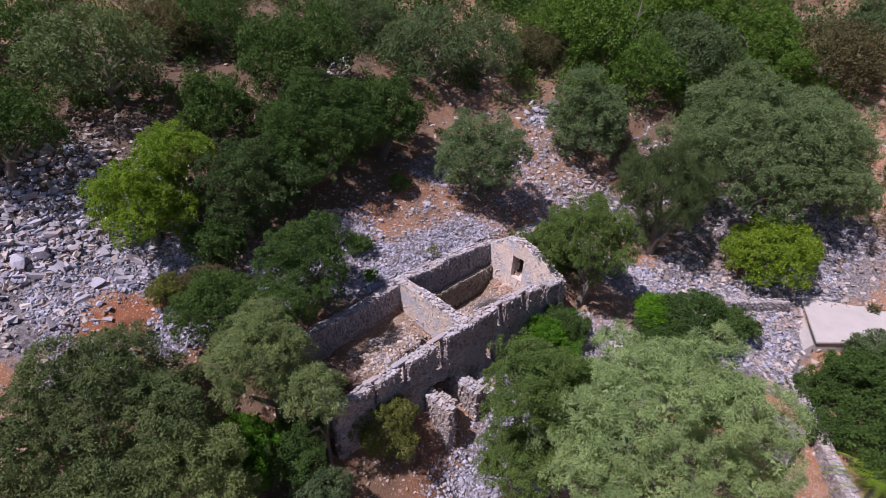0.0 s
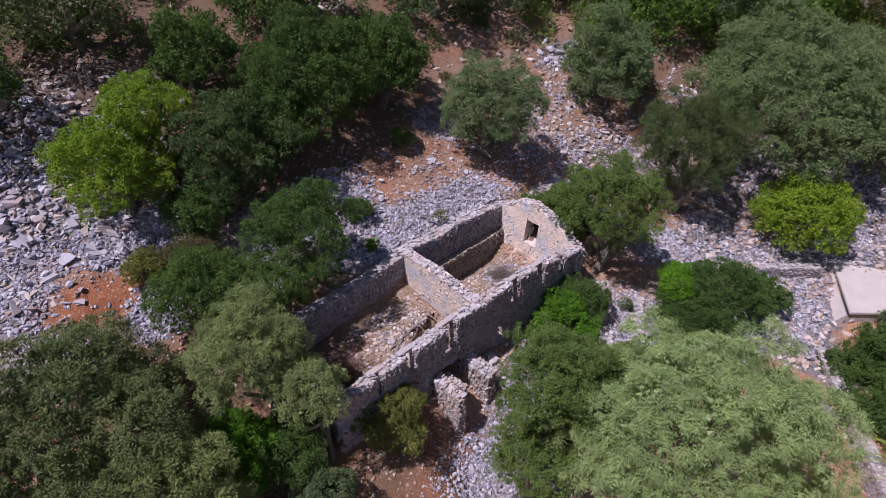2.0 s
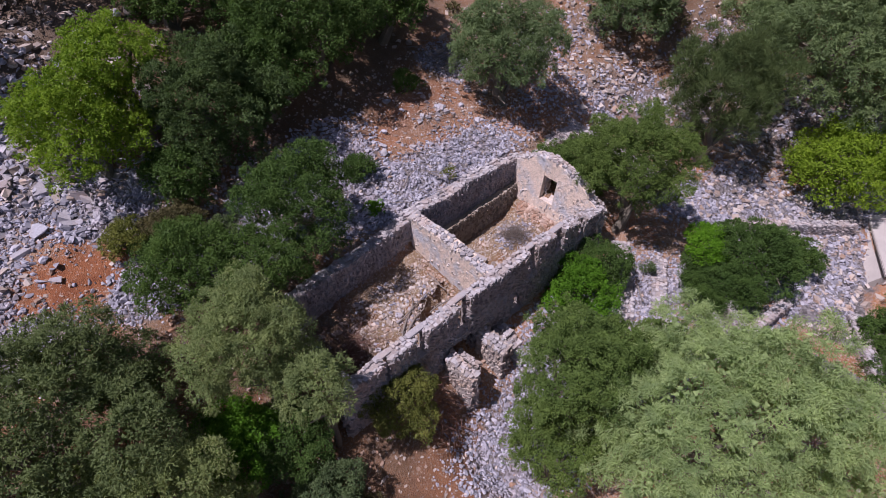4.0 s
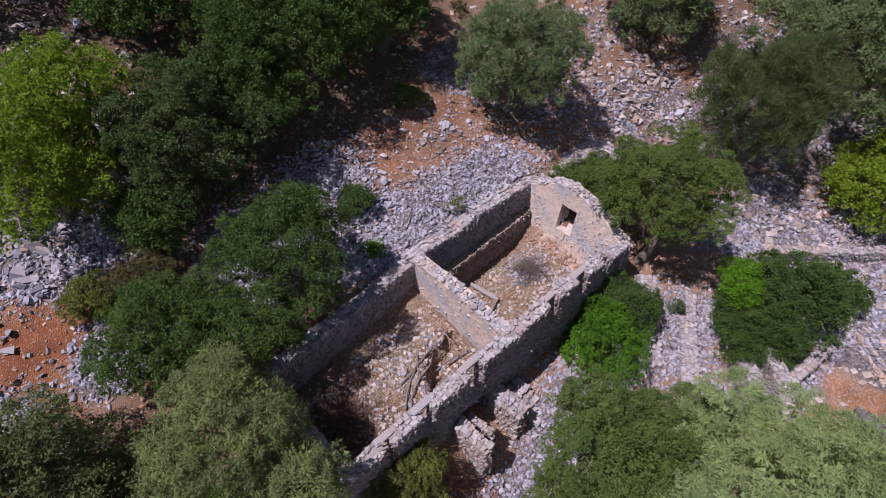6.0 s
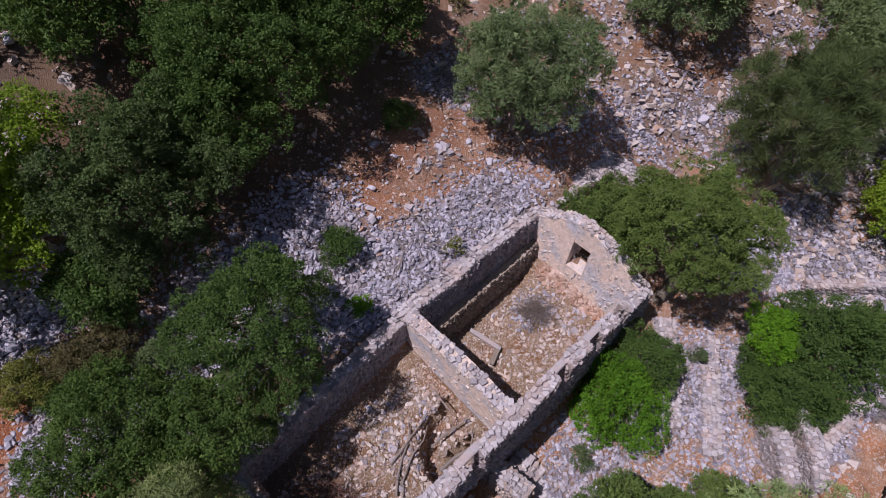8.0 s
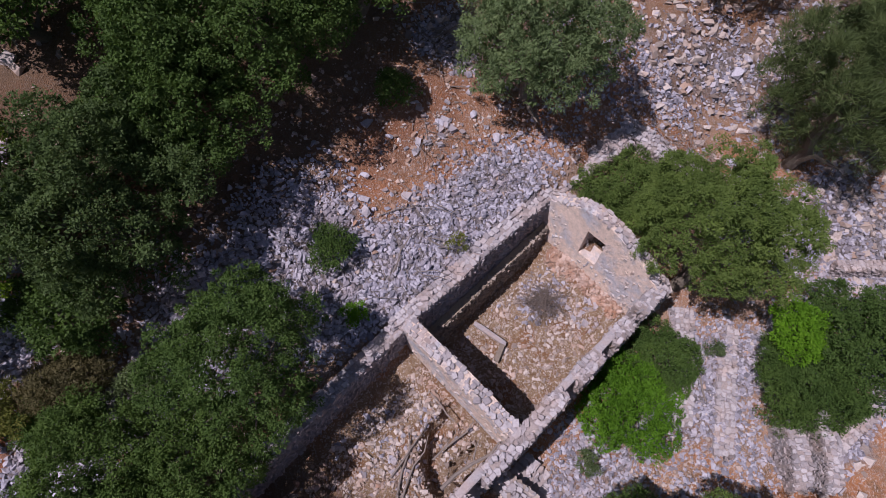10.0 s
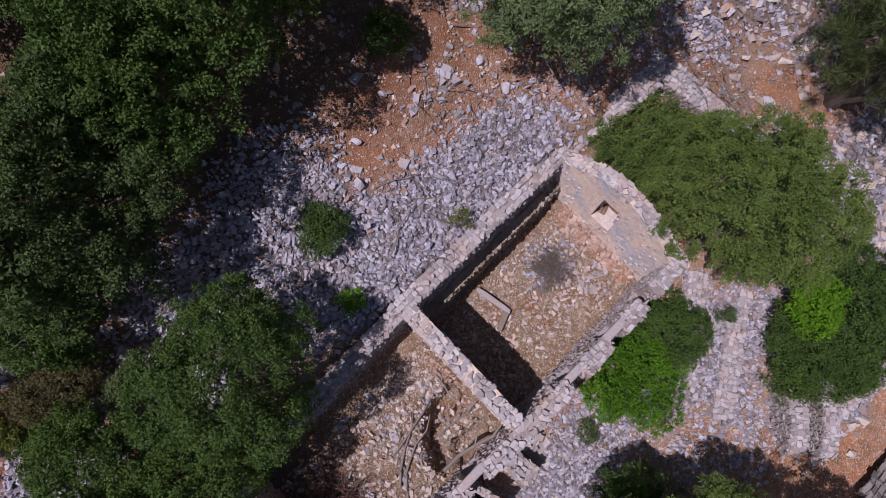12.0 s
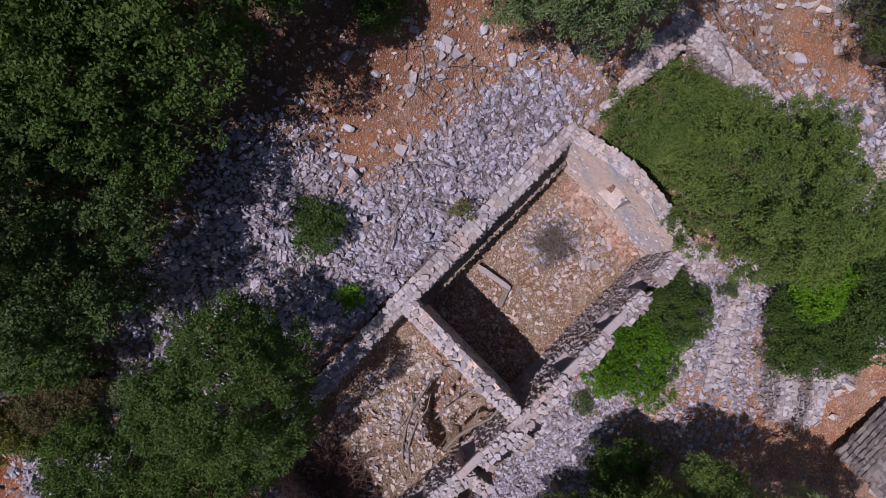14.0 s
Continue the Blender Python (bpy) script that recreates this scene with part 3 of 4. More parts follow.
    if cs.c:
        tagged(under("coping", cs.mesh("coping", M_COPE, rng, .16, .06, .09, True), core), kind="stuff")
    return core


def build_house():
    rng = np.random.RandomState(11)
    house = empty("house_ruin", HOUSE, "roofless ruined two-room house of grey rubble limestone", "ruin")
    # gable with its small window; then the wall between the rooms
    wall("gable_wall", (7.6, 5.0), (7.6, -.55), -.54, [(0, -.1), (1, -.2)],
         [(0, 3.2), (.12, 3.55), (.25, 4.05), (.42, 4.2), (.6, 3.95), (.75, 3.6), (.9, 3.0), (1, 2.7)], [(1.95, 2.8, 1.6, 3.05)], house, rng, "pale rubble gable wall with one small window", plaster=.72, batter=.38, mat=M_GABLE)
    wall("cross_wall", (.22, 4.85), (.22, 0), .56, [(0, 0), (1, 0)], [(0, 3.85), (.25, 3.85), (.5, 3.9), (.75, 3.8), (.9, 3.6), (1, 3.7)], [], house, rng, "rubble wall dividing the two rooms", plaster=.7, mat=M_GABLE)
    wall("front_wall", (8.05, 0), (-.05, 0), -.54, [(0, -.7), (1, -.7)],
         [(0, 2.75), (.1, 2.85), (.2, 3.05), (.35, 3.4), (.6, 3.75), (.85, 3.85), (1, 3.8)],
         [(1.75, 2.35, 1.8, 9), (3.52, 4.22, 2.3, 9), (5.5, 6.15, 2.1, 9), (6.1, 7.0, .1, 1.45)], house, rng, "front rubble wall with broken window openings")
    wall("rear_wall", (-.4, 4.85), (8.05, 5.0), -.62, [(0, 0), (1, 0)], [(0, 3.75), (.1, 3.8), (.3, 3.55), (.55, 3.6), (.75, 3.4), (.9, 3.15), (1, 3.15)], [], house, rng, "rear rubble wall banked by the hillside", both=False)
    wall("front_wall", (-.05, 0), (-8.0, .35), -.54, [(0, -1.0), (1, -2.0)], [(0, 3.75), (.2, 3.8), (.45, 3.6), (.7, 3.45), (.9, 3.35), (1, 3.2)],
         [(1.45, 2.65, -.5, 1.3), (1.73, 2.4, 1.62, 9), (4.05, 4.58, 2.2, 9), (5.8, 6.15, 2.3, 9)], house, rng, "front rubble wall with door and slit windows")
    wall("rear_wall", (-7.9, 4.65), (-.4, 4.85), -.6, [(0, .6), (1, .6)], [(0, 3.3), (.3, 3.45), (.6, 3.4), (1, 3.6)], [], house, rng, "rear rubble wall shaded by trees", both=False)
    wall("end_wall", (-7.35, .35), (-7.35, 4.65), -.6, [(0, -1.5), (1, 1)], [(0, 3.2), (.5, 3.0), (1, 3.2)], [], house, rng, "end rubble wall with orange-tinged stones", mat=M_RED)
    # stone ledge that carried a floor
    wall("ledge", (.27, 4.5), (7.42, 4.6), -.34, [(0, -.1), (1, -.1)], [(0, 1.9), (.4, 1.8), (1, 1.7)], [], house, rng, "earth-covered stone ledge along the rear wall", both=False, mat=M_EARTHY, cope=False, bed=M_EARTHBED)
    # lintels over the window openings
    for a0, a1, b0, z in ((3.83, 4.53, -.13, 3.5), (1.9, 2.55, -.13, 3.66), (-1.78, -2.45, -.03, 3.7), (-4.1, -4.63, .07, 3.52), (-5.85, -6.2, .14, 3.42)):
        c = np.array(((a0 + a1) / 2, b0, z))
        w = (BLOCK_V + rng.uniform(-.04, .04, BLOCK_V.shape)) * np.array((abs(a1 - a0) + .36, .27, .15)) + c
        under("lintel", mesh_of("lintel", w, BLOCK_F, M_COPE), house, "flat stone lintel")
    # annexe piers before the door, and the stair
    wall("annexe_wall", (-3.35, -.6), (-3.2, -2.05), -.5, [(0, -2.6), (1, -3.0)], [(0, 1.35), (.5, 1.2), (1, .95)], [], house, rng, "low pinkish rubble wall stub before the front wall", mat=M_WARM)
    wall("annexe_wall", (-2.65, -.65), (-2.45, -1.6), -.3, [(0, -2.4), (1, -2.6)], [(0, 1.0), (1, .75)], [], house, rng, "inner leaf of the stub")
    wall("stair_pier", (-1.45, -.62), (-1.2, -2.0), -.75, [(0, -1.6), (1, -2.2)], [(0, 1.0), (.5, .95), (1, .75)], [], house, rng, "solid stair pier of reddish rubble", mat=M_WARM)
    # worn stair: every tread a row of rough stones on a rubble core
    treads = [mesh_of("stair_stone", CUBE_V + rng.uniform(-.2, .2, (8, 3)), CUBE_F, M_COPE_ONE) for i in range(5)]
    for i in range(6):
        z, b0 = .5 - .2 * i, -.8 - .28 * i
        w2 = CUBE_V * np.array((.85, .3, 2.0)) * (1 + rng.uniform(-.12, .12, (8, 3))) + np.array((-.1 + .05 * i, b0, z - 1.1))
        step = under("stair_step", mesh_of("stair_step", w2, CUBE_F, M_MORTAR), house)
        for k in range(4):
            at_ab = (-.42 + .05 * i + .22 * k + rng.uniform(-.04, .04), b0 + rng.uniform(-.05, .05), z - .1 + rng.uniform(-.05, .03))
            under("stair_stone", treads[rng.randint(5)], step, "", Matrix.LocRotScale(at_ab, Euler((rng.normal(0, .12), rng.normal(0, .12), rng.normal(0, .3))), (.25 * rng.uniform(.7, 1.2), .28, .14)))
    return house


build_house()


def lone_wall(name, p, q, thick, top, depth, label, rng, category="wall", mat=None, course=.15):
    root = empty(name, HOUSE, label, category)
    if isinstance(top, float):
        ks = [k / 8 for k in range(9)]
        top = [(k, float(ground_ab(p[0] + (q[0] - p[0]) * k, p[1] + (q[1] - p[1]) * k, False)) + top) for k in ks]
    zs = [float(ground_ab(p[0] + (q[0] - p[0]) * k, p[1] + (q[1] - p[1]) * k)) for k in (0, .25, .5, .75, 1)]
    base = [(k, min(z, t2) - depth) for k, z, t2 in zip((0, .25, .5, .75, 1), zs, [np.interp(k, [x for x, _ in top], [z for _, z in top]) for k in (0, .25, .5, .75, 1)])]
    wall("masonry", p, q, thick, base, top, [], root, rng, course=course, mat=mat)
    return root


rng_w = np.random.RandomState(5)
lone_wall("garden_wall", (8.05, 5.0), (12.9, 4.6), -.95, [(0, 2.75), (.5, 2.6), (1, 2.55)], .8, "low broad rubble wall running on from the gable", rng_w)
lone_wall("garden_wall", (13.0, 5.5), (14.3, -.9), -.95, [(0, 2.5), (.3, 2.1), (.7, 1.3), (1, .7)], .8, "low rubble wall half hidden by a shrub", rng_w)
lone_wall("terrace_wall", (16.4, -4.9), (21.5, -9.6), .5, [(0, -.35), (1, -.6)], .9, "dry stone terrace wall of thin slabs", rng_w, course=.09)
lone_wall("lane_wall", (9.5, -1.75), (5.9, -4.5), .95, .3, .5, "tumbled low lane wall of grey stone", rng_w)
lone_wall("lane_wall", (10.5, -3.6), (6.1, -6.3), .75, .25, .5, "tumbled low lane wall of pale stone", rng_w)
lone_wall("ruined_wall", (9.1, -7.2), (7.35, -9.2), -.6, [(0, .3), (.4, .4), (.7, .1), (1, -.4)], .8, "broken end of a rubble building wall", rng_w)
lone_wall("ruined_wall", (8.1, -6.7), (6.6, -8.4), -.68, [(0, .1), (.6, .0), (1, -.6)], .8, "plastered stub of a ruined passage wall", rng_w)
lone_wall("ruined_wall", (8.3, -8.9), (12.5, -9.6), -.5, [(0, -.5), (1, -.7)], .7, "low remains of a rubble wall", rng_w)
lone_wall("retaining_wall", (14.9, -11.9), (5.5, -18.7), -.6, [(0, -1.5), (.5, -1.6), (1, -1.8)], 1.6, "long terrace retaining wall with a mortared top", rng_w)


def build_hut():
    rng = np.random.RandomState(8)
    root = empty("stone_hut", HOUSE, "small stone hut with a grey slab roof", "hut")
    wall("hut_wall", (7.95, -11.8), (7.95, -13.9), -2.5, [(0, -3.4), (1, -3.6)], [(0, -1.38), (1, -1.38)], [], root, rng, cope=False)
    shapes = [mesh_of("slab", CUBE_V + rng.uniform(-.2, .2, (8, 3)), CUBE_F, M_SLAB) for k in range(6)]
    for i in range(13):
        for j in range(17):
            c = (7.75 + .175 * j + rng.uniform(-.04, .04), -11.6 - .2 * i + rng.uniform(-.03, .03), -1.25 + (.045 * i if i < 7 else .045 * (13 - i)) + .02 * rng.rand())
            under("roof_slab", shapes[rng.randint(6)], root, "", Matrix.LocRotScale(c, Euler((.2 if i < 7 else -.2, rng.normal(0, .04), rng.normal(0, .08))), (.22 * rng.uniform(.8, 1.3), .28, .045)))


build_hut()


def build_cistern():
    root = empty("cistern", HOUSE, "square concrete cistern with a flat pale roof slab", "cistern")
    cs = [(23.3, -10.15), (18.85, -12.35), (23.9, -17.3), (28.3, -15.0)]
    def prism(pts, z0, z1, shrink=0.0):
        cx, cy = sum(p[0] for p in pts) / 4, sum(p[1] for p in pts) / 4
        q = [(cx + (x - cx) * (1 - shrink), cy + (y - cy) * (1 - shrink)) for x, y in pts]
        bm = bmesh.new()
        lo, hi = [bm.verts.new((*p, z0)) for p in q], [bm.verts.new((*p, z1)) for p in q]
        bm.faces.new(hi), bm.faces.new(lo[::-1])
        for i in range(4):
            j = (i + 1) % 4
            bm.faces.new((lo[i], lo[j], hi[j], hi[i]))
        bmesh.ops.recalc_face_normals(bm, faces=bm.faces)
        bmesh.ops.bevel(bm, geom=bm.edges[:], offset=.03, segments=2, affect="EDGES")
        me = bpy.data.meshes.new("prism")
        bm.to_mesh(me)
        bm.free()
        me.materials.append(M_CONCRETE)
        return me
    under("tank", prism(cs, -3.6, -1.34, .03), root)
    under("roof_slab", prism(cs, -1.34, -1.16), root, "pale cracked concrete slab")
    rim = [(23.45, -10.1), (23.15, -10.3), (28.1, -15.2), (28.4, -14.95)]
    under("rim", prism(rim, -1.16, -1.02), root, "reddish kerb along the slab's edge")
    # plastered apron sloping down to the lane
    bm = bmesh.new()
    lip = [(23.2, -10.05, -1.3), (18.75, -12.25, -1.36)]
    toe = [(22.6, -9.3, -2.6), (18.2, -11.3, -2.9)]
    low = [(23.2, -10.2, -3.4), (18.8, -12.4, -3.4)]
    q = [bm.verts.new(p) for p in (*lip, *toe, *low)]
    for ids in ((0, 1, 3, 2), (2, 3, 5, 4), (4, 5, 1, 0), (0, 2, 4), (1, 5, 3)):
        bm.faces.new([q[k] for k in ids])
    bmesh.ops.subdivide_edges(bm, edges=bm.edges[:], cuts=3, use_grid_fill=True)
    for v in bm.verts:
        v.co.z += .05 * noise.noise(v.co * 1.7)
    bmesh.ops.recalc_face_normals(bm, faces=bm.faces)
    me = bpy.data.meshes.new("apron")
    bm.to_mesh(me)
    bm.free()
    me.materials.append(M_CONCRETE)
    under("apron", me, root, "cracked plaster apron")


build_cistern()


# ---------------------------------------------------------------- loose stone
def scatter(n, rng, lo, hi, keep):
    a, b = rng.uniform(lo[0], hi[0], n), rng.uniform(lo[1], hi[1], n)
    k = rng.rand(n) < keep(a, b)
    return a[k], b[k]


def clear_of_walls(a, b):
    w = ((b > -.75) & (b < .15) & (a > -8.2) & (a < 8.2)) | ((b > 4.1) & (b < 5.6) & (a > -8) & (a < 8.2)) | ((a > -.45) & (a < .3) & (b > -.7) & (b < 5.5)) | ((a > 7.3) & (a < 8.15) & (b > -.7) & (b < 5.5)) | ((a < -7.3) & (a > -8) & (b > -.5) & (b < 5.4))
    return ~w


def stone_field(name, label, n, lo, hi, keep, smin, smax, mat, seed, flat=.6, power=2.0, shape="ico", tilt=.5):
    rng = np.random.RandomState(seed)
    a, b = scatter(n, rng, lo, hi, lambda a, b: keep(a, b) * clear_of_walls(a, b))
    s = smin + (smax - smin) * rng.rand(len(a)) ** power
    sizes = np.stack([s * rng.uniform(.8, 1.4, len(a)), s * rng.uniform(.6, 1.0, len(a)), s * flat * rng.uniform(.7, 1.2, len(a))], -1)
    x, y = to_xy(a, b)
    z = ground_ab(a, b) + sizes[:, 2] * rng.uniform(-.05, .35, len(a))
    v, f = rocks(np.stack([x, y, z], -1), sizes, rng, tilt, shape)
    tagged(new(name, mesh_of(name, v, f, mat)), label, "rubble", kind="stuff")


NEAR = ((-16, -10), (17, 14))
stone_field("scree", "loose grey limestone scree on the slope", 105000, *NEAR, lambda a, b: np.clip(1.6 * scree_at(a, b), 0, 1), .06, .21, M_SCREE, 21, .75, 1.9, "chunk", .6)
stone_field("scree_blocks", "larger angular blocks lying on the scree", 4200, *NEAR, lambda a, b: scree_at(a, b) ** 2, .14, .34, M_SCREE, 31, .6, 2.4, "chunk", .7)
stone_field("rubble_chips", "small pale stone chips on red soil", 50000, *NEAR, lambda a, b: (.17 - .1 * scree_at(a, b) + .3 * bell(a, b, 9, 8.5, 7, 4) + .35 * bell(a, b, 4, -4, 9, 3)) * (1 - .7 * bell(a, b, -12.8, 10.2, 3.4, 1.8)), .03, .13, M_CHIP, 22, .7, 2.2, "cube", .6)
stone_field("earthy_rubble", "reddish fallen stones between the bushes", 15000, *NEAR, lambda a, b: (.2 + .45 * bell(a, b, 9, 9, 8, 3.5)) * (1 - .85 * scree_at(a, b)), .05, .24, M_RED, 23, .65, 2.6, "chunk", .5)
stone_field("slope_scree", "coarse limestone blocks on the far slopes", 52000, (-40, -20), (45, 40), lambda a, b: (.10 + .5 * bell(a, b, 19, 9, 9, 5) + .15 * bell(a, b, 20, -4, 8, 5) + .9 * scree_at(a, b)) * ((a < -14) | (a > 15) | (b > 13) | (b < -9)), .09, .36, M_CHIP, 24, .6, 2.4, "cube", .6)
stone_field("terrace_scree", "grey stones strewn over the terraces by the lane", 34000, (14, -12), (31, 14), lambda a, b: .75 * scree_at(a, b) + .05, .06, .24, M_SCREE, 27, .7, 2.2, "chip", .6)
stone_field("heaped_blocks", "heap of large broken limestone blocks", 9000, (-20, 10), (-6, 22), lambda a, b: bell(a, b, -13, 16.8, 4.6, 3.4), .1, .38, M_SCREE, 25, .6, 2.0, "chunk", .7)
stone_field("fallen_masonry", "fallen masonry inside the ruined rooms", 15000, (-7.2, .2), (7.2, 4.3), lambda a, b: .2 + .6 * bell(a, b, 4.9, 3.5, .8, .7) + .6 * bell(a, b, 5.2, 1.4, .9, .6) + .3 * bell(a, b, -3, 2.2, 2.6, 1.8) + .35 * bell(a, b, -.9, 3.2, 1, 1.2), .03, .2, M_CHIP, 26, .6, 3.0, "chunk", .5)
stone_field("gable_rubble", "orange-tinged rubble banked against the gable's foot", 900, (6.5, .3), (7.3, 4.4), lambda a, b: smooth(a, 6.5, 7.1), .07, .26, M_RED, 28, .7, 1.6, "chunk", .5)


def single_blocks(name, label, category, group, places, size, mat, seed, tilt=.3):
    """Blocks that can be told apart: one object each on shared shapes."""
    rng = np.random.RandomState(seed)
    shapes = []
    for i in range(8):
        v = CUBE_V + rng.uniform(-.24, .24, (8, 3))
        shapes.append(mesh_of(name, v, CUBE_F, mat))
    for a, b in places:
        x, y = to_xy(a, b)
        s = size[0] + (size[1] - size[0]) * rng.rand() ** 2
        dim = (s * rng.uniform(.9, 1.4), s * rng.uniform(.6, 1.0), s * rng.uniform(.35, .65))
        ob = new(name, shapes[rng.randint(8)])
        ob.matrix_basis = Matrix.LocRotScale((x, y, float(ground_ab(a, b)) + dim[2] * .3), Euler((rng.normal(0, tilt), rng.normal(0, tilt), rng.uniform(0, 6.28))), dim)
        tagged(ob, label, category, group)


def strewn(n, seed, ca, cb, ra, rb):
    r = np.random.RandomState(seed)
    pts = [(ca + ra * r.normal() * .6, cb + rb * r.normal() * .6) for k in range(n)]
    return [q for q in pts if clear_of_walls(np.array(q[0]), np.array(q[1]))]


M_BLOCK = stone_material("single_block_stone", (.2, .19, .22), (.33, .315, .36), (.46, .44, .50), (.36, .22, .15), .35, "object")
single_blocks("limestone_block", "angular grey limestone block on the stone heap", "stone block", "blocks of the stone heap", strewn(120, 91, -13, 15.5, 5, 3.6), (.25, .6), M_BLOCK, 92)
single_blocks("limestone_block", "grey limestone block lying on red soil", "stone block", "blocks on the red soil", strewn(70, 93, 7, 9.6, 6, 1.6) + strewn(16, 97, 6.2, 9.8, .9, .6) + strewn(4, 98, -11.5, 10.5, 3, 1.2), (.1, .3), M_BLOCK, 94)
single_blocks("fallen_stone", "squared stone fallen from the ruined walls", "fallen stone", "stones fallen from the house", strewn(34, 95, 6.0, 1.4, .9, .8) + strewn(14, 96, -3.4, 2.4, 2.4, 1.3) + strewn(40, 99, 2, -2.6, 4, 1.2), (.1, .24), M_BLOCK, 97)


def boulder(x, y, s, seed, label, lift=.2):
    rng = np.random.RandomState(seed)
    bm = bmesh.new()
    bmesh.ops.create_icosphere(bm, subdivisions=2, radius=.5)
    cuts = [(Vector(rng.normal(0, 1, 3)).normalized(), rng.uniform(.2, .38)) for k in range(9)]
    for v in bm.verts:
        k = noise.noise(v.co * 2.3 + Vector((seed, 0, 0)))
        v.co *= 1 + .5 * k
        for d, reach in cuts:
            v.co -= d * max(0, v.co.dot(d) - reach)
        v.co = Vector((v.co.x * s[0], v.co.y * s[1], v.co.z * s[2]))
    me = bpy.data.meshes.new("boulder")
    bm.to_mesh(me)
    bm.free()
    me.materials.append(M_SCREE)
    me.polygons.foreach_set("use_smooth", np.zeros(len(me.polygons), bool))
    ob = new("boulder", me)
    ob.matrix_basis = pose(x, y, ground(x, y) + s[2] * lift, 0, 0, rng.uniform(0, 360))
    tagged(ob, label, "boulder", "boulders on the slope")


for i, (x, y, s) in enumerate([(13.7, 38.5, 1.0), (14.4, 39.3, .8), (-1.15, 32.6, .5), (1.2, 32.4, .55), (.3, 33.2, .45), (-3.9, 30.1, .45), (-4.4, 29.3, .4), (-3.0, 31.6, .4), (1.8, 32.0, .45), (8.6, 48, 1.0), (8.2, 46.8, .8), (9.3, 47.6, .8), (7.7, 47.5, .7), (9.0, 46.6, .6), (8.3, 48.6, .8),
                               (-17.5, 20.6, .5), (-16.4, 20.2, .45), (-14.6, 22.6, .6), (-17.0, 21.5, .9), (-20.5, 21.6, 1.4), (-21.3, 29.0, 1.3), (-10.5, 22.3, .7), (11.0, 30.6, .7), (12.5, 33.5, .7), (10.6, 34.0, .6), (-9, 46, 1.2), (-8, 47, 1.3), (-18, 31, .9), (-17, 33, .8)]):
    boulder(x, y, (s, s * .75, s * .6), 40 + i, "pale grey limestone boulder lying on the slope")


# ---------------------------------------------------------------- plants
def leaves(centres, outward, rng, length, width, droop, stray=.8):
    """Slim leaves: one triangle each."""
    n = len(centres)
    d = rng.normal(0, stray, (n, 3)) + outward
    d[:, 2] -= droop
    d /= np.linalg.norm(d, axis=1)[:, None]
    up = outward + rng.normal(0, .55, (n, 3)) + np.array((0, 0, .5))
    s = np.cross(d, up)
    s /= np.linalg.norm(s, axis=1)[:, None] + 1e-9
    ln, wd = length * rng.uniform(.6, 1.3, n)[:, None], width * rng.uniform(.7, 1.3, n)[:, None]
    v = np.stack([centres + s * wd * .5, centres + d * ln, centres - s * wd * .5], 1)
    return v.reshape(-1, 3), np.arange(3 * n).reshape(-1, 3)


def unit(v):
    return v / (np.linalg.norm(v, axis=1)[:, None] + 1e-9)


def crown_mesh(name, seed, mat, r, tall, leaf, width, tuft, cover=.85, droop=.1, lobes=None, inner=1.7):
    """A crown of radius r round the origin: lobes carry tufts, tufts carry leaves."""
    rng = np.random.RandomState(seed)
    clump = .34 * r ** .6
    n = lobes or int(3.2 * (r / clump) ** 2)
    d = rng.normal(0, 1, (n, 3))
    d[:, 2] = np.abs(d[:, 2]) * 1.05 - .4
    d = unit(d)
    rad = rng.uniform(.6, 1.3, n) * clump
    cen = d * np.maximum(r * rng.uniform(.6, 1.03, n) - rad * .6, .1)[:, None]
    cen[:, 2] *= tall
    cen, rad = np.concatenate([cen, np.zeros((1, 3))]), np.append(rad, r * .6)
    # tufts over the lobes, but not where one lobe lies in another
    share = rad ** 2
    m = int(4 * share.sum() / tuft ** 2 * 1.0)
    own = rng.choice(len(cen), m, p=share / share.sum())
    o = rng.normal(0, 1, (m, 3))
    o[:, 2] += .35
    o = unit(o)
    t = cen[own] + o * (rad[own] * rng.uniform(.82, 1.12, m))[:, None]
    inside = np.zeros(m, bool)
    for c, q in zip(cen, rad):
        inside |= np.linalg.norm(t - c, axis=1) < q * .8
    inside |= o[:, 2] < -.45
    t, o = t[~inside], o[~inside]
    m = len(t)
    per = max(10, int(cover * math.pi * tuft ** 2 / (leaf * width * .5)))
    size = tuft * rng.uniform(.6, 1.35, m)
    which = np.repeat(np.arange(m), per)
    k = len(which)
    loc = unit(rng.normal(0, 1, (k, 3)) + o[which] * .8 + np.array((0, 0, .3)))
    pos = t[which] + loc * (size[which] * rng.uniform(.25, 1.0, k) ** .7)[:, None]
    v, f = leaves(pos, loc, rng, leaf, width, droop)
    # dark inside: fewer, larger leaves within the lobes
    k2 = int(3 * share.sum() / (leaf * 2.0) ** 2)
    own = rng.choice(len(cen), k2, p=share / share.sum())
    o2 = unit(rng.normal(0, 1, (k2, 3)))
    v2, f2 = leaves(cen[own] + o2 * (rad[own] * rng.uniform(.2, .6, k2))[:, None], o2, rng, min(leaf * inner, .22), min(leaf * inner, .22) * .8, 0)
    v, f = join([(v, f), (v2, f2)])
    return mesh_of(name, v, f, mat)


def trunk_mesh(name, seed, height, thick, reach, mat):
    """A tapered, bent trunk with limbs, foot at the origin."""
    rng = np.random.RandomState(seed)
    pieces = []
    pts, p = [], Vector((0, 0, -.3))
    for i in range(6):
        pts.append(p.copy())
        p = p + Vector((rng.normal(0, .06), rng.normal(0, .06), (height * .62 + .3) / 5))
    pieces.append(tube(pts, [thick * (1.25 - .13 * i) for i in range(6)], 8))
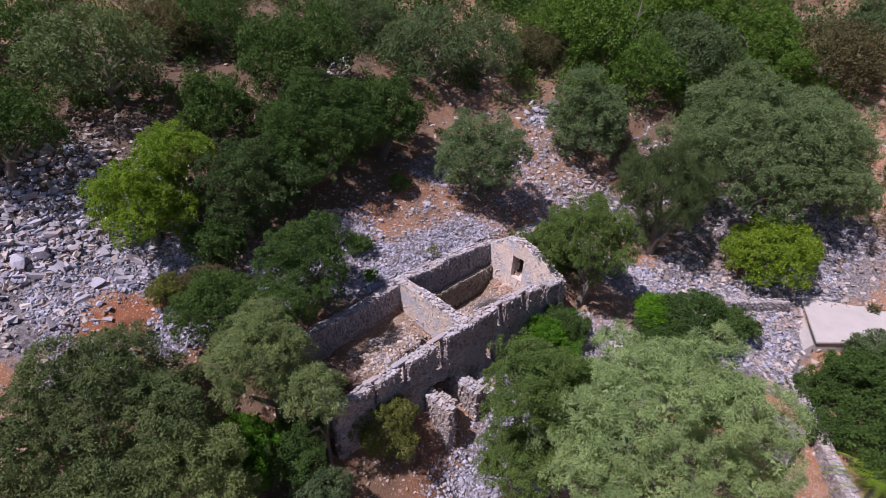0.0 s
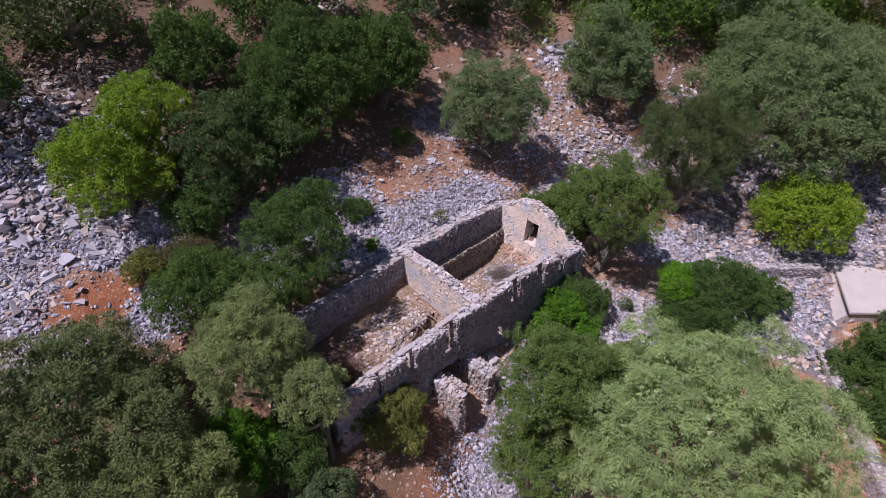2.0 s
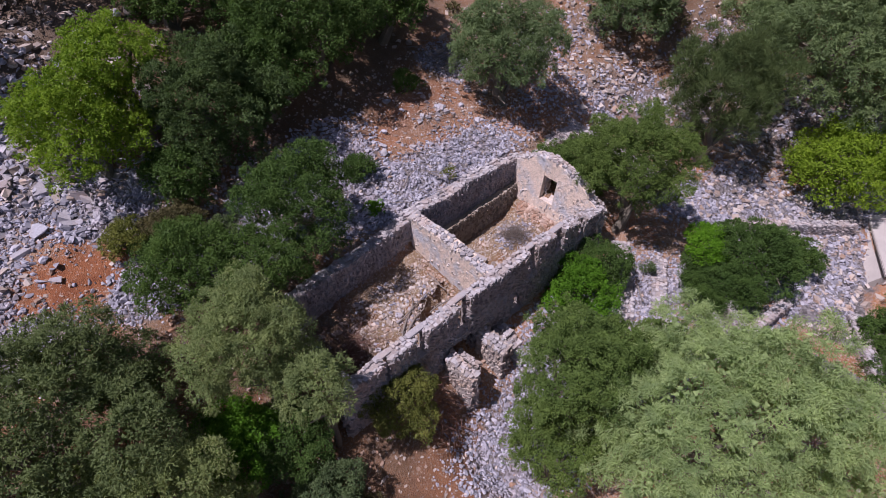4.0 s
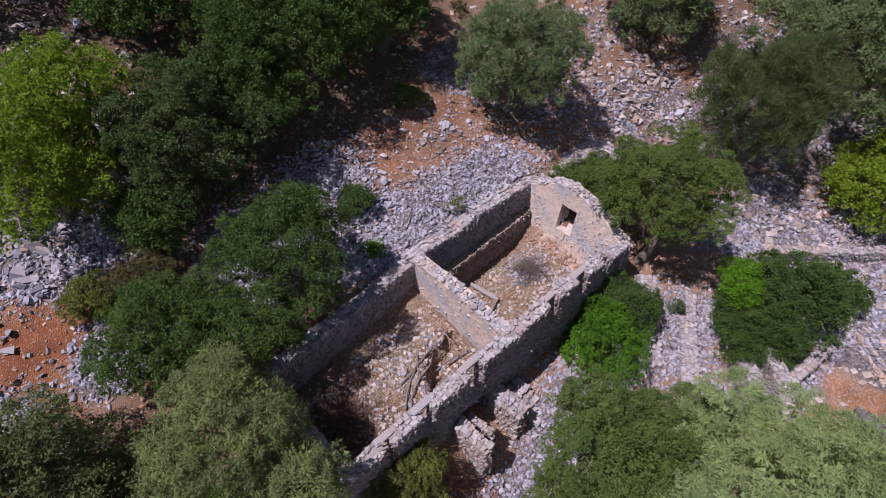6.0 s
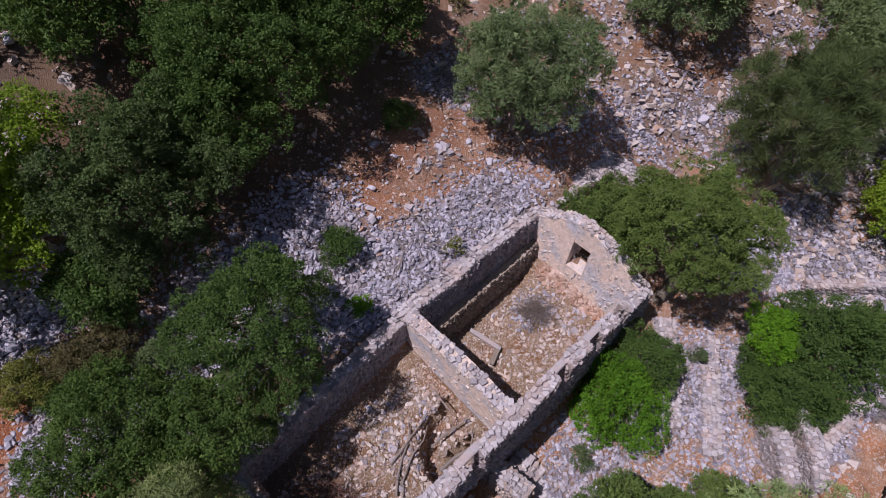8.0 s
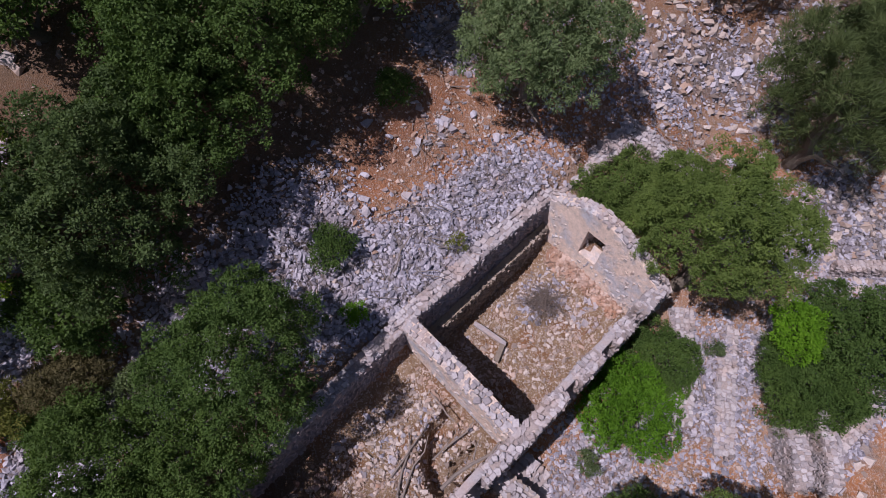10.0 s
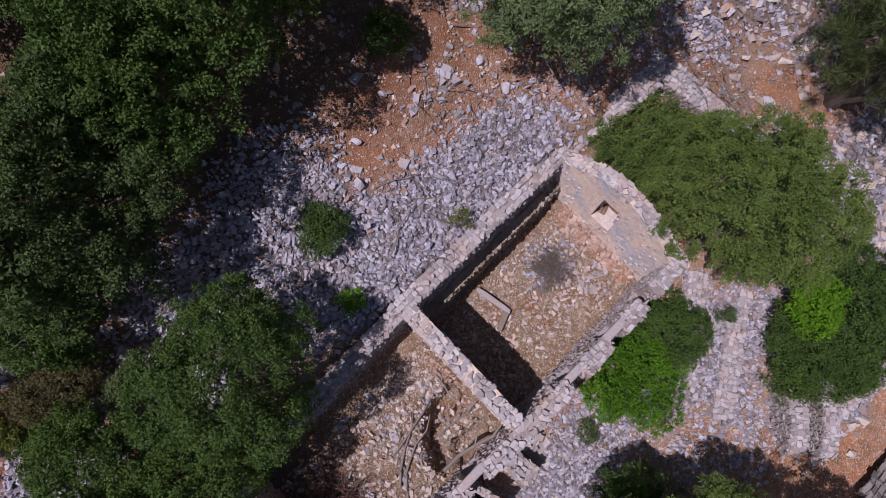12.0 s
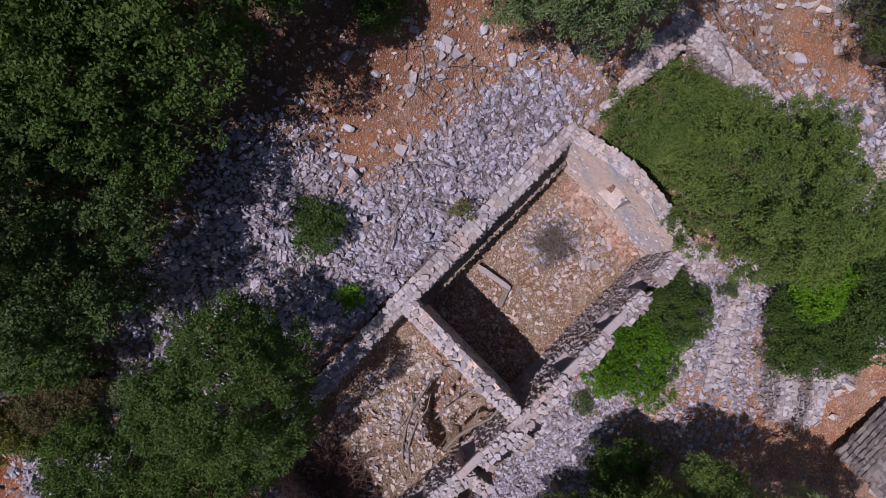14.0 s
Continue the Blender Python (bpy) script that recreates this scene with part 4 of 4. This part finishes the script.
    for i in range(7):
        s = pts[rng.randint(2, 6)]
        an, el = i * 2 * math.pi / 7 + rng.uniform(-.3, .3), rng.uniform(.35, .9)
        d = Vector((math.cos(an) * math.cos(el), math.sin(an) * math.cos(el), math.sin(el))) * reach * rng.uniform(.7, 1)
        mid = s + d * .5 + Vector((rng.normal(0, .1), rng.normal(0, .1), .12))
        pieces.append(tube([s, mid, s + d], [thick * .5, thick * .3, thick * .08], 5))
    v, f = join(pieces)
    return mesh_of(name, v, f, mat)


KINDS = {  # material, leaf length and width, tuft, droop
    "olive": (M_OLIVE, .10, .034, .26, .2), "pale": (M_PALE, .125, .03, .3, .6), "oak": (M_OAK, .07, .058, .24, .05), "green": (M_GREEN, .068, .05, .22, .1),
    "yellow": (M_YELLOW, .09, .065, .24, .1), "fresh": (M_FRESH, .075, .062, .18, .05), "olive_light": (M_OLIVE_LIGHT, .10, .032, .26, .2), "ochre": (M_OCHRE, .07, .04, .18, .1), "feather": (M_FEATHER, .25, .02, .3, -.8), "hush": (M_HUSH, .08, .034, .2, .2),
    "dusk": (M_DUSK, .09, .04, .26, .2), "meadow": (M_MEADOW, .075, .045, .22, .1), "ilex": (M_ILEX, .066, .052, .24, .05), "deep": (M_DEEP, .09, .04, .26, .2), "lime": (M_LIME, .085, .06, .2, .1), "brown": (M_BROWN, .08, .03, .18, .1), "far": (M_GREEN, .15, .10, .4, .1), "far_fresh": (M_THICKET, .15, .11, .38, .1), "far_hush": (M_HUSH, .17, .07, .4, .2), "far_brown": (M_BROWN, .16, .07, .38, .1), "far_oak": (M_OAK, .15, .10, .4, .1)}
TRUNKS = [trunk_mesh("trunk", 300 + i, 1.0, .09, .75, M_BARK) for i in range(3)]
plant_rng = random.Random(77)
SHARED, COUNT = {}, {}


def plant(name, kind, x, y, z, r, label, category="tree", group="", tall=.85, grain=1.0, lobes=None, wide=1.0):
    """A tree or shrub whose crown has its middle at (x, y, z) and radius r."""
    g = ground(x, y)
    n = COUNT.get(kind, 0)
    COUNT[kind] = n + 1
    mat, leaf, width, tuft, droop = KINDS[kind]
    z = max(z, g + r * .35)
    root = empty(name, pose(x, y, g), label, category, group)
    turn = plant_rng.uniform(0, 360)
    if kind.startswith("far"):
        key = (kind, n % 2)
        if key not in SHARED:
            SHARED[key] = crown_mesh("crown", 500 + len(SHARED), mat, 3.5, .8, leaf * 1.15, width * 1.15, tuft, .5, droop)
        under("crown", SHARED[key], root, "", pose(0, 0, z - g, 0, 0, turn) @ Matrix.Diagonal((r / 3.5, r / 3.5, r / 3.5 * tall / .8, 1)))
    else:
        me = crown_mesh("crown", 400 + 7 * len(kind) + 31 * n, mat, r, tall, leaf * grain, width * grain, tuft * grain ** .5, .92 if kind in ("oak", "ilex") else .8, droop, lobes, inner=1.0 if kind == "feather" else 1.8)
        under("crown", me, root, "", pose(0, 0, z - g) @ Matrix.Diagonal((wide, 2 - wide, 1, 1)) @ pose(0, 0, 0, 0, 0, turn))
    h = max(z - g, .4)
    under("trunk", TRUNKS[n % 3], root, "", pose(0, 0, 0, 0, 0, plant_rng.uniform(0, 360)) @ Matrix.Diagonal((r, r, h + .2 * r, 1)))
    return root


# trees by the house
plant("willow_like_tree", "pale", 8.9, 14.3, 3.2, 4.75, "broad pale silver-green tree below the house", tall=.95, wide=1.04)
plant("evergreen_tree", "meadow", 3.8, 16.3, 3.9, 2.35, "dense mid-green tree beside the pale tree", tall=1.15)
plant("shrub", "meadow", 3.5, 14.9, .2, 2.1, "mid-green shrub at the foot of a dense tree", "shrub")
plant("evergreen_tree", "meadow", 5.5, 17.0, 3.0, 1.7, "dense mid-green tree behind the pale tree")
plant("evergreen_tree", "green", 5.2, 18.2, .9, 1.35, "low dense green tree before the house", tall=.9)
plant("evergreen_tree", "meadow", 8.0, 18.2, 2.4, 1.1, "light green young tree beside the pale tree")
plant("shrub", "fresh", 5.9, 22.5, .5, 1.9, "bright green shrub against the front wall", "shrub")
plant("shrub", "green", 7.2, 24.2, .7, 1.5, "dark green shrub against the front wall", "shrub")
plant("oak_tree", "meadow", 8.9, 27.9, 3.9, 3.15, "round soft green tree behind the gable wall", tall=1.15)
plant("shrub", "meadow", *to_xy(9.5, 3.9), 1.3, 1.25, "low ivy-green shrub inside the garden wall", "shrub")
plant("shrub", "meadow", *to_xy(11.2, 3.4), 1.3, 1.6, "low ivy-green shrub inside the garden wall", "shrub")
plant("shrub", "meadow", *to_xy(12.3, 2.2), 1.2, 1.3, "low ivy-green shrub in the garden's corner", "shrub")
plant("tamarisk_tree", "feather", 15.9, 34.2, 4.3, 3.5, "feathery dark green tree leaning over the lane", tall=1.35, grain=1.3)
plant("olive_tree", "olive", 24.7, 38.3, 5.8, 7.4, "large spreading grey-green olive tree", grain=1.7)
plant("olive_tree", "olive", 29.0, 40.0, 5.0, 4.2, "grey-green olive tree behind a larger one", grain=2)
plant("fig_tree", "yellow", 23.2, 31.9, 1.2, 3.2, "small yellow-green tree by the cistern", grain=1.5)
plant("olive_tree", "olive", 2.7, 34.6, 7.0, 3.1, "upright grey-green olive tree above the house", tall=1.2, grain=1.2)
plant("olive_tree", "olive", 12.2, 43.2, 7.0, 3.4, "grey-green olive tree beside the stony path", tall=1.35, grain=1.6)
plant("oak_tree", "oak", -8.2, 33.6, 9.4, 4.3, "large dark green evergreen oak on the slope", grain=1.2)
plant("oak_tree", "oak", -4.2, 37.0, 9.6, 3.2, "dark green evergreen oak on the slope", grain=1.6)
plant("oak_tree", "ilex", -10.8, 27.0, 8.0, 3.45, "dark evergreen oak shading the scree", grain=1.2)
plant("oak_tree", "oak", -14.2, 33.2, 10.8, 2.4, "dark green oak at the edge of the scree", grain=1.5)
plant("oak_tree", "oak", -9.2, 30.0, 8.2, 2.6, "low dark oak under its neighbours", grain=1.2)
plant("terebinth_tree", "yellow", -15.6, 24.7, 8.2, 2.9, "bright yellow-green tree in front of dark oaks", grain=1.1)
plant("terebinth_tree", "yellow", -14.3, 26.8, 10.4, 1.9, "bright yellow-green crown beside dark oaks")
plant("oak_tree", "green", -6.7, 22.7, 6.2, 2.45, "round green oak over the rear wall", tall=1.05)
plant("oak_tree", "green", -10.7, 19.9, 5.4, 2.1, "green oak beside the ruined house")
plant("oak_tree", "green", -7.9, 20.0, 5.2, 1.8, "low green oak over the house corner")
plant("olive_tree", "olive_light", -7.7, 16.5, 5.2, 2.25, "grey-green olive by the end wall", tall=1.3)
plant("olive_tree", "olive_light", -5.1, 15.2, 4.6, 1.35, "small grey-green olive at the wall's foot")
plant("olive_tree", "dusk", -12.9, 13.1, 4.5, 4.2, "large grey-green olive below the scree", grain=1.15)
plant("olive_tree", "deep", -10.0, 11.2, 3.4, 3.1, "light grey-green olive with a low crown")
plant("shrub", "hush", -5.0, 12.6, .5, 1.8, "grey-green shrub on the slope", "shrub")
plant("shrub", "fresh", -8.6, 14.3, 2.0, 1.5, "green shrub under the olives", "shrub")
plant("shrub", "green", -6.6, 14.6, 1.6, 1.7, "dark green shrub filling the gap under the olives", "shrub")
plant("shrub", "fresh", -7.9, 14.0, 2.2, 1.4, "bright green shrub under the olives", "shrub")
plant("shrub", "green", 20.2, 18.8, -2.0, 1.3, "dark shrub along the retaining wall", "shrub", grain=1.3)
plant("shrub", "green", 21.2, 21.6, -1.9, 1.3, "dark shrub along the retaining wall", "shrub", grain=1.3)
plant("shrub", "ochre", -2.7, 16.3, 1.1, 1.6, "olive-brown shrub in front of the ruin", "shrub")
plant("shrub", "green", 14.8, 24.6, .5, 2.6, "dark green shrub by the lane", "shrub", grain=1.2)
plant("shrub", "lime", 12.5, 25.1, 1.2, 1.25, "light green shrub by the lane", "shrub")
plant("shrub", "green", 13.2, 23.3, .1, 1.8, "dense green shrub by the ruined wall", "shrub")
plant("shrub", "green", 12.0, 22.6, .0, 1.05, "dark green shrub beside the lane wall", "shrub")
plant("shrub", "green", 12.2, 24.2, .2, 1.0, "dark green shrub beside the lane wall", "shrub")
plant("shrub", "green", 18.2, 26.0, -.6, 1.5, "green shrub beside the stones", "shrub", grain=1.4)
plant("shrub", "green", 24.3, 20.6, -1.6, 3.0, "wide green thicket below the terrace", "shrub", grain=1.6)
plant("shrub", "green", 22.4, 17.0, -2.0, 2.4, "green thicket below the terrace", "shrub", grain=1.5)
plant("shrub", "hush", 25.5, 23.6, -1.0, 1.6, "grey-green shrub beside the cistern", "shrub", grain=1.6)
plant("shrub", "green", -4.9, 27.1, 4.4, .85, "small green bush on the scree", "shrub", "bushes on the scree")
plant("shrub", "green", -2.8, 33.1, 5.9, .75, "small green bush at the scree's edge", "shrub", "bushes on the scree")
plant("shrub", "fresh", -4.0, 24.9, 3.9, .4, "little green tuft by the rear wall", "shrub", "bushes on the scree")
plant("shrub", "ochre", -13.8, 21.4, 5.0, .9, "grey-green bush on red soil", "shrub")
plant("shrub", "brown", -12.0, 22.5, 5.0, 1.1, "dry brown bush between rocks", "shrub")
plant("shrub", "hush", -10.3, 22.3, 4.9, .7, "grey-green bush at the wood's edge", "shrub")
plant("shrub", "brown", -12.9, 22.0, 4.8, .7, "dry brown bush on red soil", "shrub")
plant("shrub", "green", -12.6, 21.3, 4.7, .8, "small green bush on red soil", "shrub")
plant("oak_tree", "oak", -12.0, 24.3, 6.4, 1.5, "low dark oak at the wood's edge", grain=1.2)

plant("shrub", "green", 23.9, 22.4, -1.4, 1.7, "green shrub at the cistern's foot", "shrub", grain=1.5)
plant("shrub", "meadow", *to_xy(10.0, 2.2), 1.2, 1.2, "low ivy-green shrub filling the walled corner", "shrub")
plant("shrub", "brown", -3.6, 12.4, -.3, 1.0, "dry reddish-brown shrub on the slope below the ruin", "shrub")
plant("weed", "ochre", -.5, 27.6, 3.9, .3, "yellow-green weed on the rear wall's rubble", "weed", "weeds among stones")
plant("weed", "hush", 4.2, 20.6, -.5, .4, "grey-green weed before the front wall", "weed", "weeds among stones")
plant("weed", "hush", 10.0, 24.8, -.2, .35, "grey-green weed between the lane walls", "weed", "weeds among stones")

# the wooded slopes behind
for kind, x, y, z, r, label in [
        ("far_hush", -20.9, 33.6, 13.6, 4.0, "grey-green tree high on the slope"), ("far_oak", -22.8, 26.6, 11.8, 3.0, "dark oak on the upper slope"), ("far_oak", -25.5, 29.0, 11.5, 3.0, "dark oak on the upper slope"),
        ("far_oak", -27.6, 36.1, 14.4, 2.9, "dark tree on the upper slope"), ("far_oak", -11.0, 38.6, 12.8, 3.3, "tall dark tree on the slope"), ("far_oak", -9.5, 41.5, 13.0, 3.2, "tall dark tree on the slope"),
        ("far_hush", -7.0, 51.3, 13.6, 3.2, "grey-green tree among oaks"), ("far_hush", -1.4, 47.2, 11.8, 4.2, "grey-green tree above the house"), ("far_hush", 3.8, 50.0, 11.2, 3.4, "grey-green tree above the path"),
        ("far_brown", 9.1, 53.1, 10.8, 2.6, "dry brown shrub on the slope"), ("far_fresh", 14.5, 54.0, 11.6, 4.8, "bright green thicket on the slope"), ("far_hush", 22.1, 50.4, 10.8, 4.4, "grey-green tree in the thicket"),
        ("far_fresh", 29.6, 53.8, 11.0, 4.2, "bright green thicket on the slope"), ("far_brown", 35.9, 50.1, 9.9, 4.4, "brownish scrub by the path"), ("far_hush", 41.5, 53.7, 11.6, 4.4, "grey-green tree on the far slope"),
        ("far", -18.0, 44.7, 14.0, 3.2, "green tree on the upper slope"), ("far_brown", -20.7, 42.0, 14.0, 2.6, "dry scrub on the upper slope"), ("far_fresh", 30.3, 50.9, 9.6, 3.4, "bright green thicket on the slope"),
        ("far_fresh", 18.2, 49.1, 9.2, 3.6, "bright green thicket above the olive"), ("far_fresh", 23.5, 56.0, 13.0, 4.5, "bright green thicket on the slope"), ("far_hush", 30.5, 44.5, 6.8, 3.2, "grey-green scrub behind the olive"),
        ("far_brown", 40.0, 44.0, 6.4, 3.0, "brownish scrub by the path"), ("far", 36.5, 36.5, 1.8, 2.6, "green scrub on the far terrace"), ("far_brown", 33.5, 33.0, .3, 2.2, "dry scrub on the far terrace")]:
    plant("slope_tree", kind, x, y, z, r, label, "tree", "trees on the slopes")
far_rng = random.Random(9)
for i in range(50):
    a, b = far_rng.uniform(-30, 95), far_rng.uniform(-35, 75)
    x, y = to_xy(a, b)
    if y < 46 + abs(x - 5) * .25 or (y < 62 and -14 < x < 36) or far_rng.random() < .1:
        continue
    kind = far_rng.choice(["far", "far_hush", "far_fresh", "far_oak", "far_brown", "far_hush"])
    r = far_rng.uniform(2.2, 4.6)
    plant("slope_tree", kind, x, y, ground(x, y) + r * .6, r, "scrubby tree on the far wooded slope", "tree", "trees on the slopes")


def undergrowth(name, label, n, lo, hi, keep, mat, seed, leaf, size):
    """Low scrub that fills the far slopes."""
    rng = np.random.RandomState(seed)
    a, b = rng.uniform(lo[0], hi[0], n), rng.uniform(lo[1], hi[1], n)
    x, y = to_xy(a, b)
    ok = keep(a, b, x, y) & (scree_at(a, b) < .3)
    a, b, x, y = a[ok], b[ok], x[ok], y[ok]
    m, per = len(a), 105
    s = rng.uniform(size[0], size[1], m)
    c = np.stack([x, y, ground_ab(a, b)], -1)
    o = unit(rng.normal(0, 1, (m * per, 3)) + np.array((0, 0, .7)))
    o[:, 2] = np.abs(o[:, 2])
    pos = np.repeat(c, per, 0) + o * (np.repeat(s, per) * rng.uniform(.55, 1.05, m * per))[:, None]
    v, f = leaves(pos, o, rng, leaf * .85, leaf * .36, .1)
    tagged(new(name, mesh_of(name, v, f, mat)), label, "undergrowth", kind="stuff")


undergrowth("thicket", "bright green thicket covering the slope", 1300, (22, -8), (75, 30), lambda a, b, x, y: (y > 46) & (x > 6) & (x < 36), M_THICKET, 71, .42, (.8, 1.9))
undergrowth("scrub", "grey-green scrub between the trees", 800, (10, -12), (90, 60), lambda a, b, x, y: (y > 47) | ((x > 30) & (y > 30)), M_HUSH, 72, .42, (.7, 1.8))
undergrowth("far_scrub", "dense mixed scrub high on the slope", 1050, (8, -10), (90, 58), lambda a, b, x, y: y > 54, M_GREEN, 75, .5, (1.0, 2.4))
# undergrowth, partly added on bare slope to stand in for the trees' shade
undergrowth("dark_scrub", "dark scrub under the oaks, partly in place of tree shade", 950, (-26, 17), (22, 50), lambda a, b, x, y: (y > 36) & (x < 4) | (x < -15) & (y > 29), M_OAK, 73, .3, (.5, 1.3))
undergrowth("dry_scrub", "dry brown scrub on the slopes", 420, (-20, -16), (70, 60), lambda a, b, x, y: (y > 38) | (x < -18) & (y > 26) | (x > 25) & (y > 26), M_BROWN, 74, .34, (.4, 1.1))


# ---------------------------------------------------------------- dead wood
def brush(name, x, y, n, reach, mat, seed, label, flat=.35, thick=.018):
    rng = np.random.RandomState(seed)
    g = ground(x, y)
    pieces = []
    for i in range(n):
        px, py, an = rng.normal(0, reach * .4), rng.normal(0, reach * .4), rng.uniform(0, 6.28)
        ln = reach * rng.uniform(.4, 1.1)
        z0 = ground(x + px, y + py) - g + rng.uniform(.02, flat)
        p0 = Vector((px, py, z0))
        d = Vector((math.cos(an), math.sin(an), rng.uniform(-.15, .3))) * ln
        bend = Vector((rng.normal(0, .17), rng.normal(0, .17), rng.normal(.05, .06))) * ln
        hook = Vector((rng.normal(0, .2), rng.normal(0, .2), rng.normal(.03, .06))) * ln
        pieces.append(tube([p0, p0 + d * .35 + bend, p0 + d * .7 + bend * .6 + hook * .4, p0 + d + hook], [thick * rng.uniform(.6, 1.6), thick, thick * .7, thick * .3], 4))
    v, f = join(pieces)
    ob = new(name, mesh_of(name, v, f, mat))
    ob.matrix_basis = pose(x, y, g)
    tagged(ob, label, "brushwood", kind="stuff")


def at(a, b):
    return to_xy(a, b)


brush("brush_pile", *at(5.2, 2.75), 330, .75, M_TWIG, 61, "tangle of dry grey twigs on the room's rubble", .3, .008)
brush("brush_pile", *at(3.0, 7.4), 12, 1.5, M_DEAD, 62, "bleached dead branches on the scree", .2, .018)
brush("brush_pile", *at(.8, 6.4), 14, 1.3, M_DEAD, 63, "bleached dead branches by the rear wall", .2, .017)
brush("brush_pile", *at(6.6, 7.2), 34, 1.2, M_DEAD, 64, "dry twigs spread on the scree", .2, .011)
brush("brush_pile", *at(9.0, 12.6), 40, 2.0, M_DEAD, 65, "bleached branches between the olives", .3, .02)
brush("brush_pile", *at(5.6, 9.4), 34, 1.3, M_DEAD, 66, "dry twigs on red soil", .15, .012)
brush("brush_pile", *at(-6.3, 2.2), 240, 1.3, M_TWIG_RED, 67, "reddish dry bramble filling the room's end", .8, .009)
brush("brush_pile", *at(-4.2, -1.6), 70, 1.2, M_TWIG_RED, 68, "reddish dry brush below the front wall", .6, .016)
brush("brush_pile", *at(14.6, 2.6), 120, 1.8, M_DEAD, 69, "brown dry brush by the garden wall", .8, .016)


def log(x, y, z, an, ln, thick, label, seed, pitch=0.0):
    rng = np.random.RandomState(seed)
    pts = [Vector(((k - .5) * ln, rng.normal(0, ln * .03), (k - .5) * ln * pitch + rng.normal(0, ln * .01))) for k in (0, .25, .5, .75, 1)]
    pieces = [tube(pts, [thick, thick * .95, thick * .85, thick * .7, thick * .4], 7)]
    s = pts[2]
    pieces.append(tube([s, s + Vector((ln * .15, ln * .13, .08)), s + Vector((ln * .28, ln * .2, .12))], [thick * .5, thick * .35, thick * .12], 5))
    v, f = join(pieces)
    ob = new("dead_branch", mesh_of("dead_branch", v, f, M_DEAD))
    ob.matrix_basis = pose(x, y, z, 0, 0, an)
    tagged(ob, label, "branch", "dead branches")


for i, (a, b, an, ln, th, lift) in enumerate([(-2.6, 2.2, 60, 2.3, .06, .15), (-3.3, 1.9, 78, 2.5, .07, .12), (-1.4, 1.3, 40, 1.9, .06, .35), (-3.9, 1.2, 100, 1.6, .04, .1), (-.9, 2.5, 130, 1.4, .05, .2), (-1.5, .35, 36, 2.6, .11, .75), (-2.9, 1.7, 66, 2.2, .06, .1), (1.6, 7.0, 70, 1.8, .05, .15), (2.6, 8.3, 20, 1.5, .04, .15), (7.5, -3.7, 85, 1.6, .07, .2)]):
    x, y = to_xy(a, b)
    log(x, y, max(ground(x, y), ground_ab(a - .5, b), 1.35 if -4 < a < 0 else -9) + lift, an, ln, th * .62, "bleached dead branch lying on rubble", 80 + i)

# fallen lintel in the inner room
lint = new("fallen_lintel", mesh_of("fallen_lintel", (BLOCK_V + np.random.RandomState(3).uniform(-.06, .06, BLOCK_V.shape)) * np.array((1.45, .2, .17)), BLOCK_F, M_COPE_ONE))
lint.matrix_basis = HOUSE @ pose(2.7, 3.4, .3, 0, 3, -79)
tagged(lint, "long pale fallen stone lintel on the room's floor", "lintel")


kerb = new("fallen_lintel", mesh_of("fallen_lintel", (BLOCK_V + np.random.RandomState(6).uniform(-.1, .1, BLOCK_V.shape)) * np.array((.95, .2, .22)), BLOCK_F, M_EARTHY))
kerb.matrix_basis = HOUSE @ pose(2.45, 2.6, .22, 0, 2, 21)
tagged(kerb, "short pale kerb stone on the room's floor", "lintel")


def build_dead_tree(x, y, seed, height):
    rng = np.random.RandomState(seed)
    g = ground(x, y)
    root = empty("dead_tree", pose(x, y, g), "bare grey dead tree among green thicket", "tree")
    pts = [Vector((.13 * k * height * .2, .02 * k, -.3 + height * k / 5)) for k in range(6)]
    under("trunk", mesh_of("trunk", *tube(pts, [.13, .11, .09, .07, .05, .02], 6), M_DEAD), root)
    for i in range(6):
        s = pts[2 + i % 4]
        an = rng.uniform(0, 6.28)
        d = Vector((math.cos(an), math.sin(an), 1.2)) * rng.uniform(.6, 1.2)
        under("limb", mesh_of("limb", *tube([s, s + d * .5, s + d], [.04, .03, .01], 5), M_DEAD), root)


build_dead_tree(17.2, 52.0, 4, 7.5)


def build_palm(x, y, z):
    rng = np.random.RandomState(31)
    g = ground(x, y)
    root = empty("palm", pose(x, y, g), "low palm with arching yellow-green fronds", "palm")
    under("trunk", mesh_of("trunk", *tube([(0, 0, -.3), (0, 0, max(z - g, .3))], [.25, .2], 8), M_BARK), root)
    for i in range(16):
        an = i * 2.4 + rng.uniform(-.2, .2)
        v, f = [], []
        h = Vector((math.cos(an), math.sin(an), 0))
        side = Vector((-math.sin(an), math.cos(an), 0))
        for k in range(22):
            t = k / 22
            c = h * (2.3 * t) + Vector((0, 0, max(z - g, .3) + 1.3 * t - 1.9 * t * t))
            for sgn in (-1, 1):
                tip = c + side * sgn * .5 * (1 - .7 * t) + h * .35 + Vector((0, 0, -.15))
                n0 = len(v)
                v += [tuple(c), tuple((c + tip) / 2 + h * .025), tuple(tip), tuple((c + tip) / 2 - h * .025)]
                f.append((n0, n0 + 1, n0 + 2, n0 + 3))
        under("frond", mesh_of("frond", v, f, M_YELLOW), root)


build_palm(20.6, 15.4, -1.2)
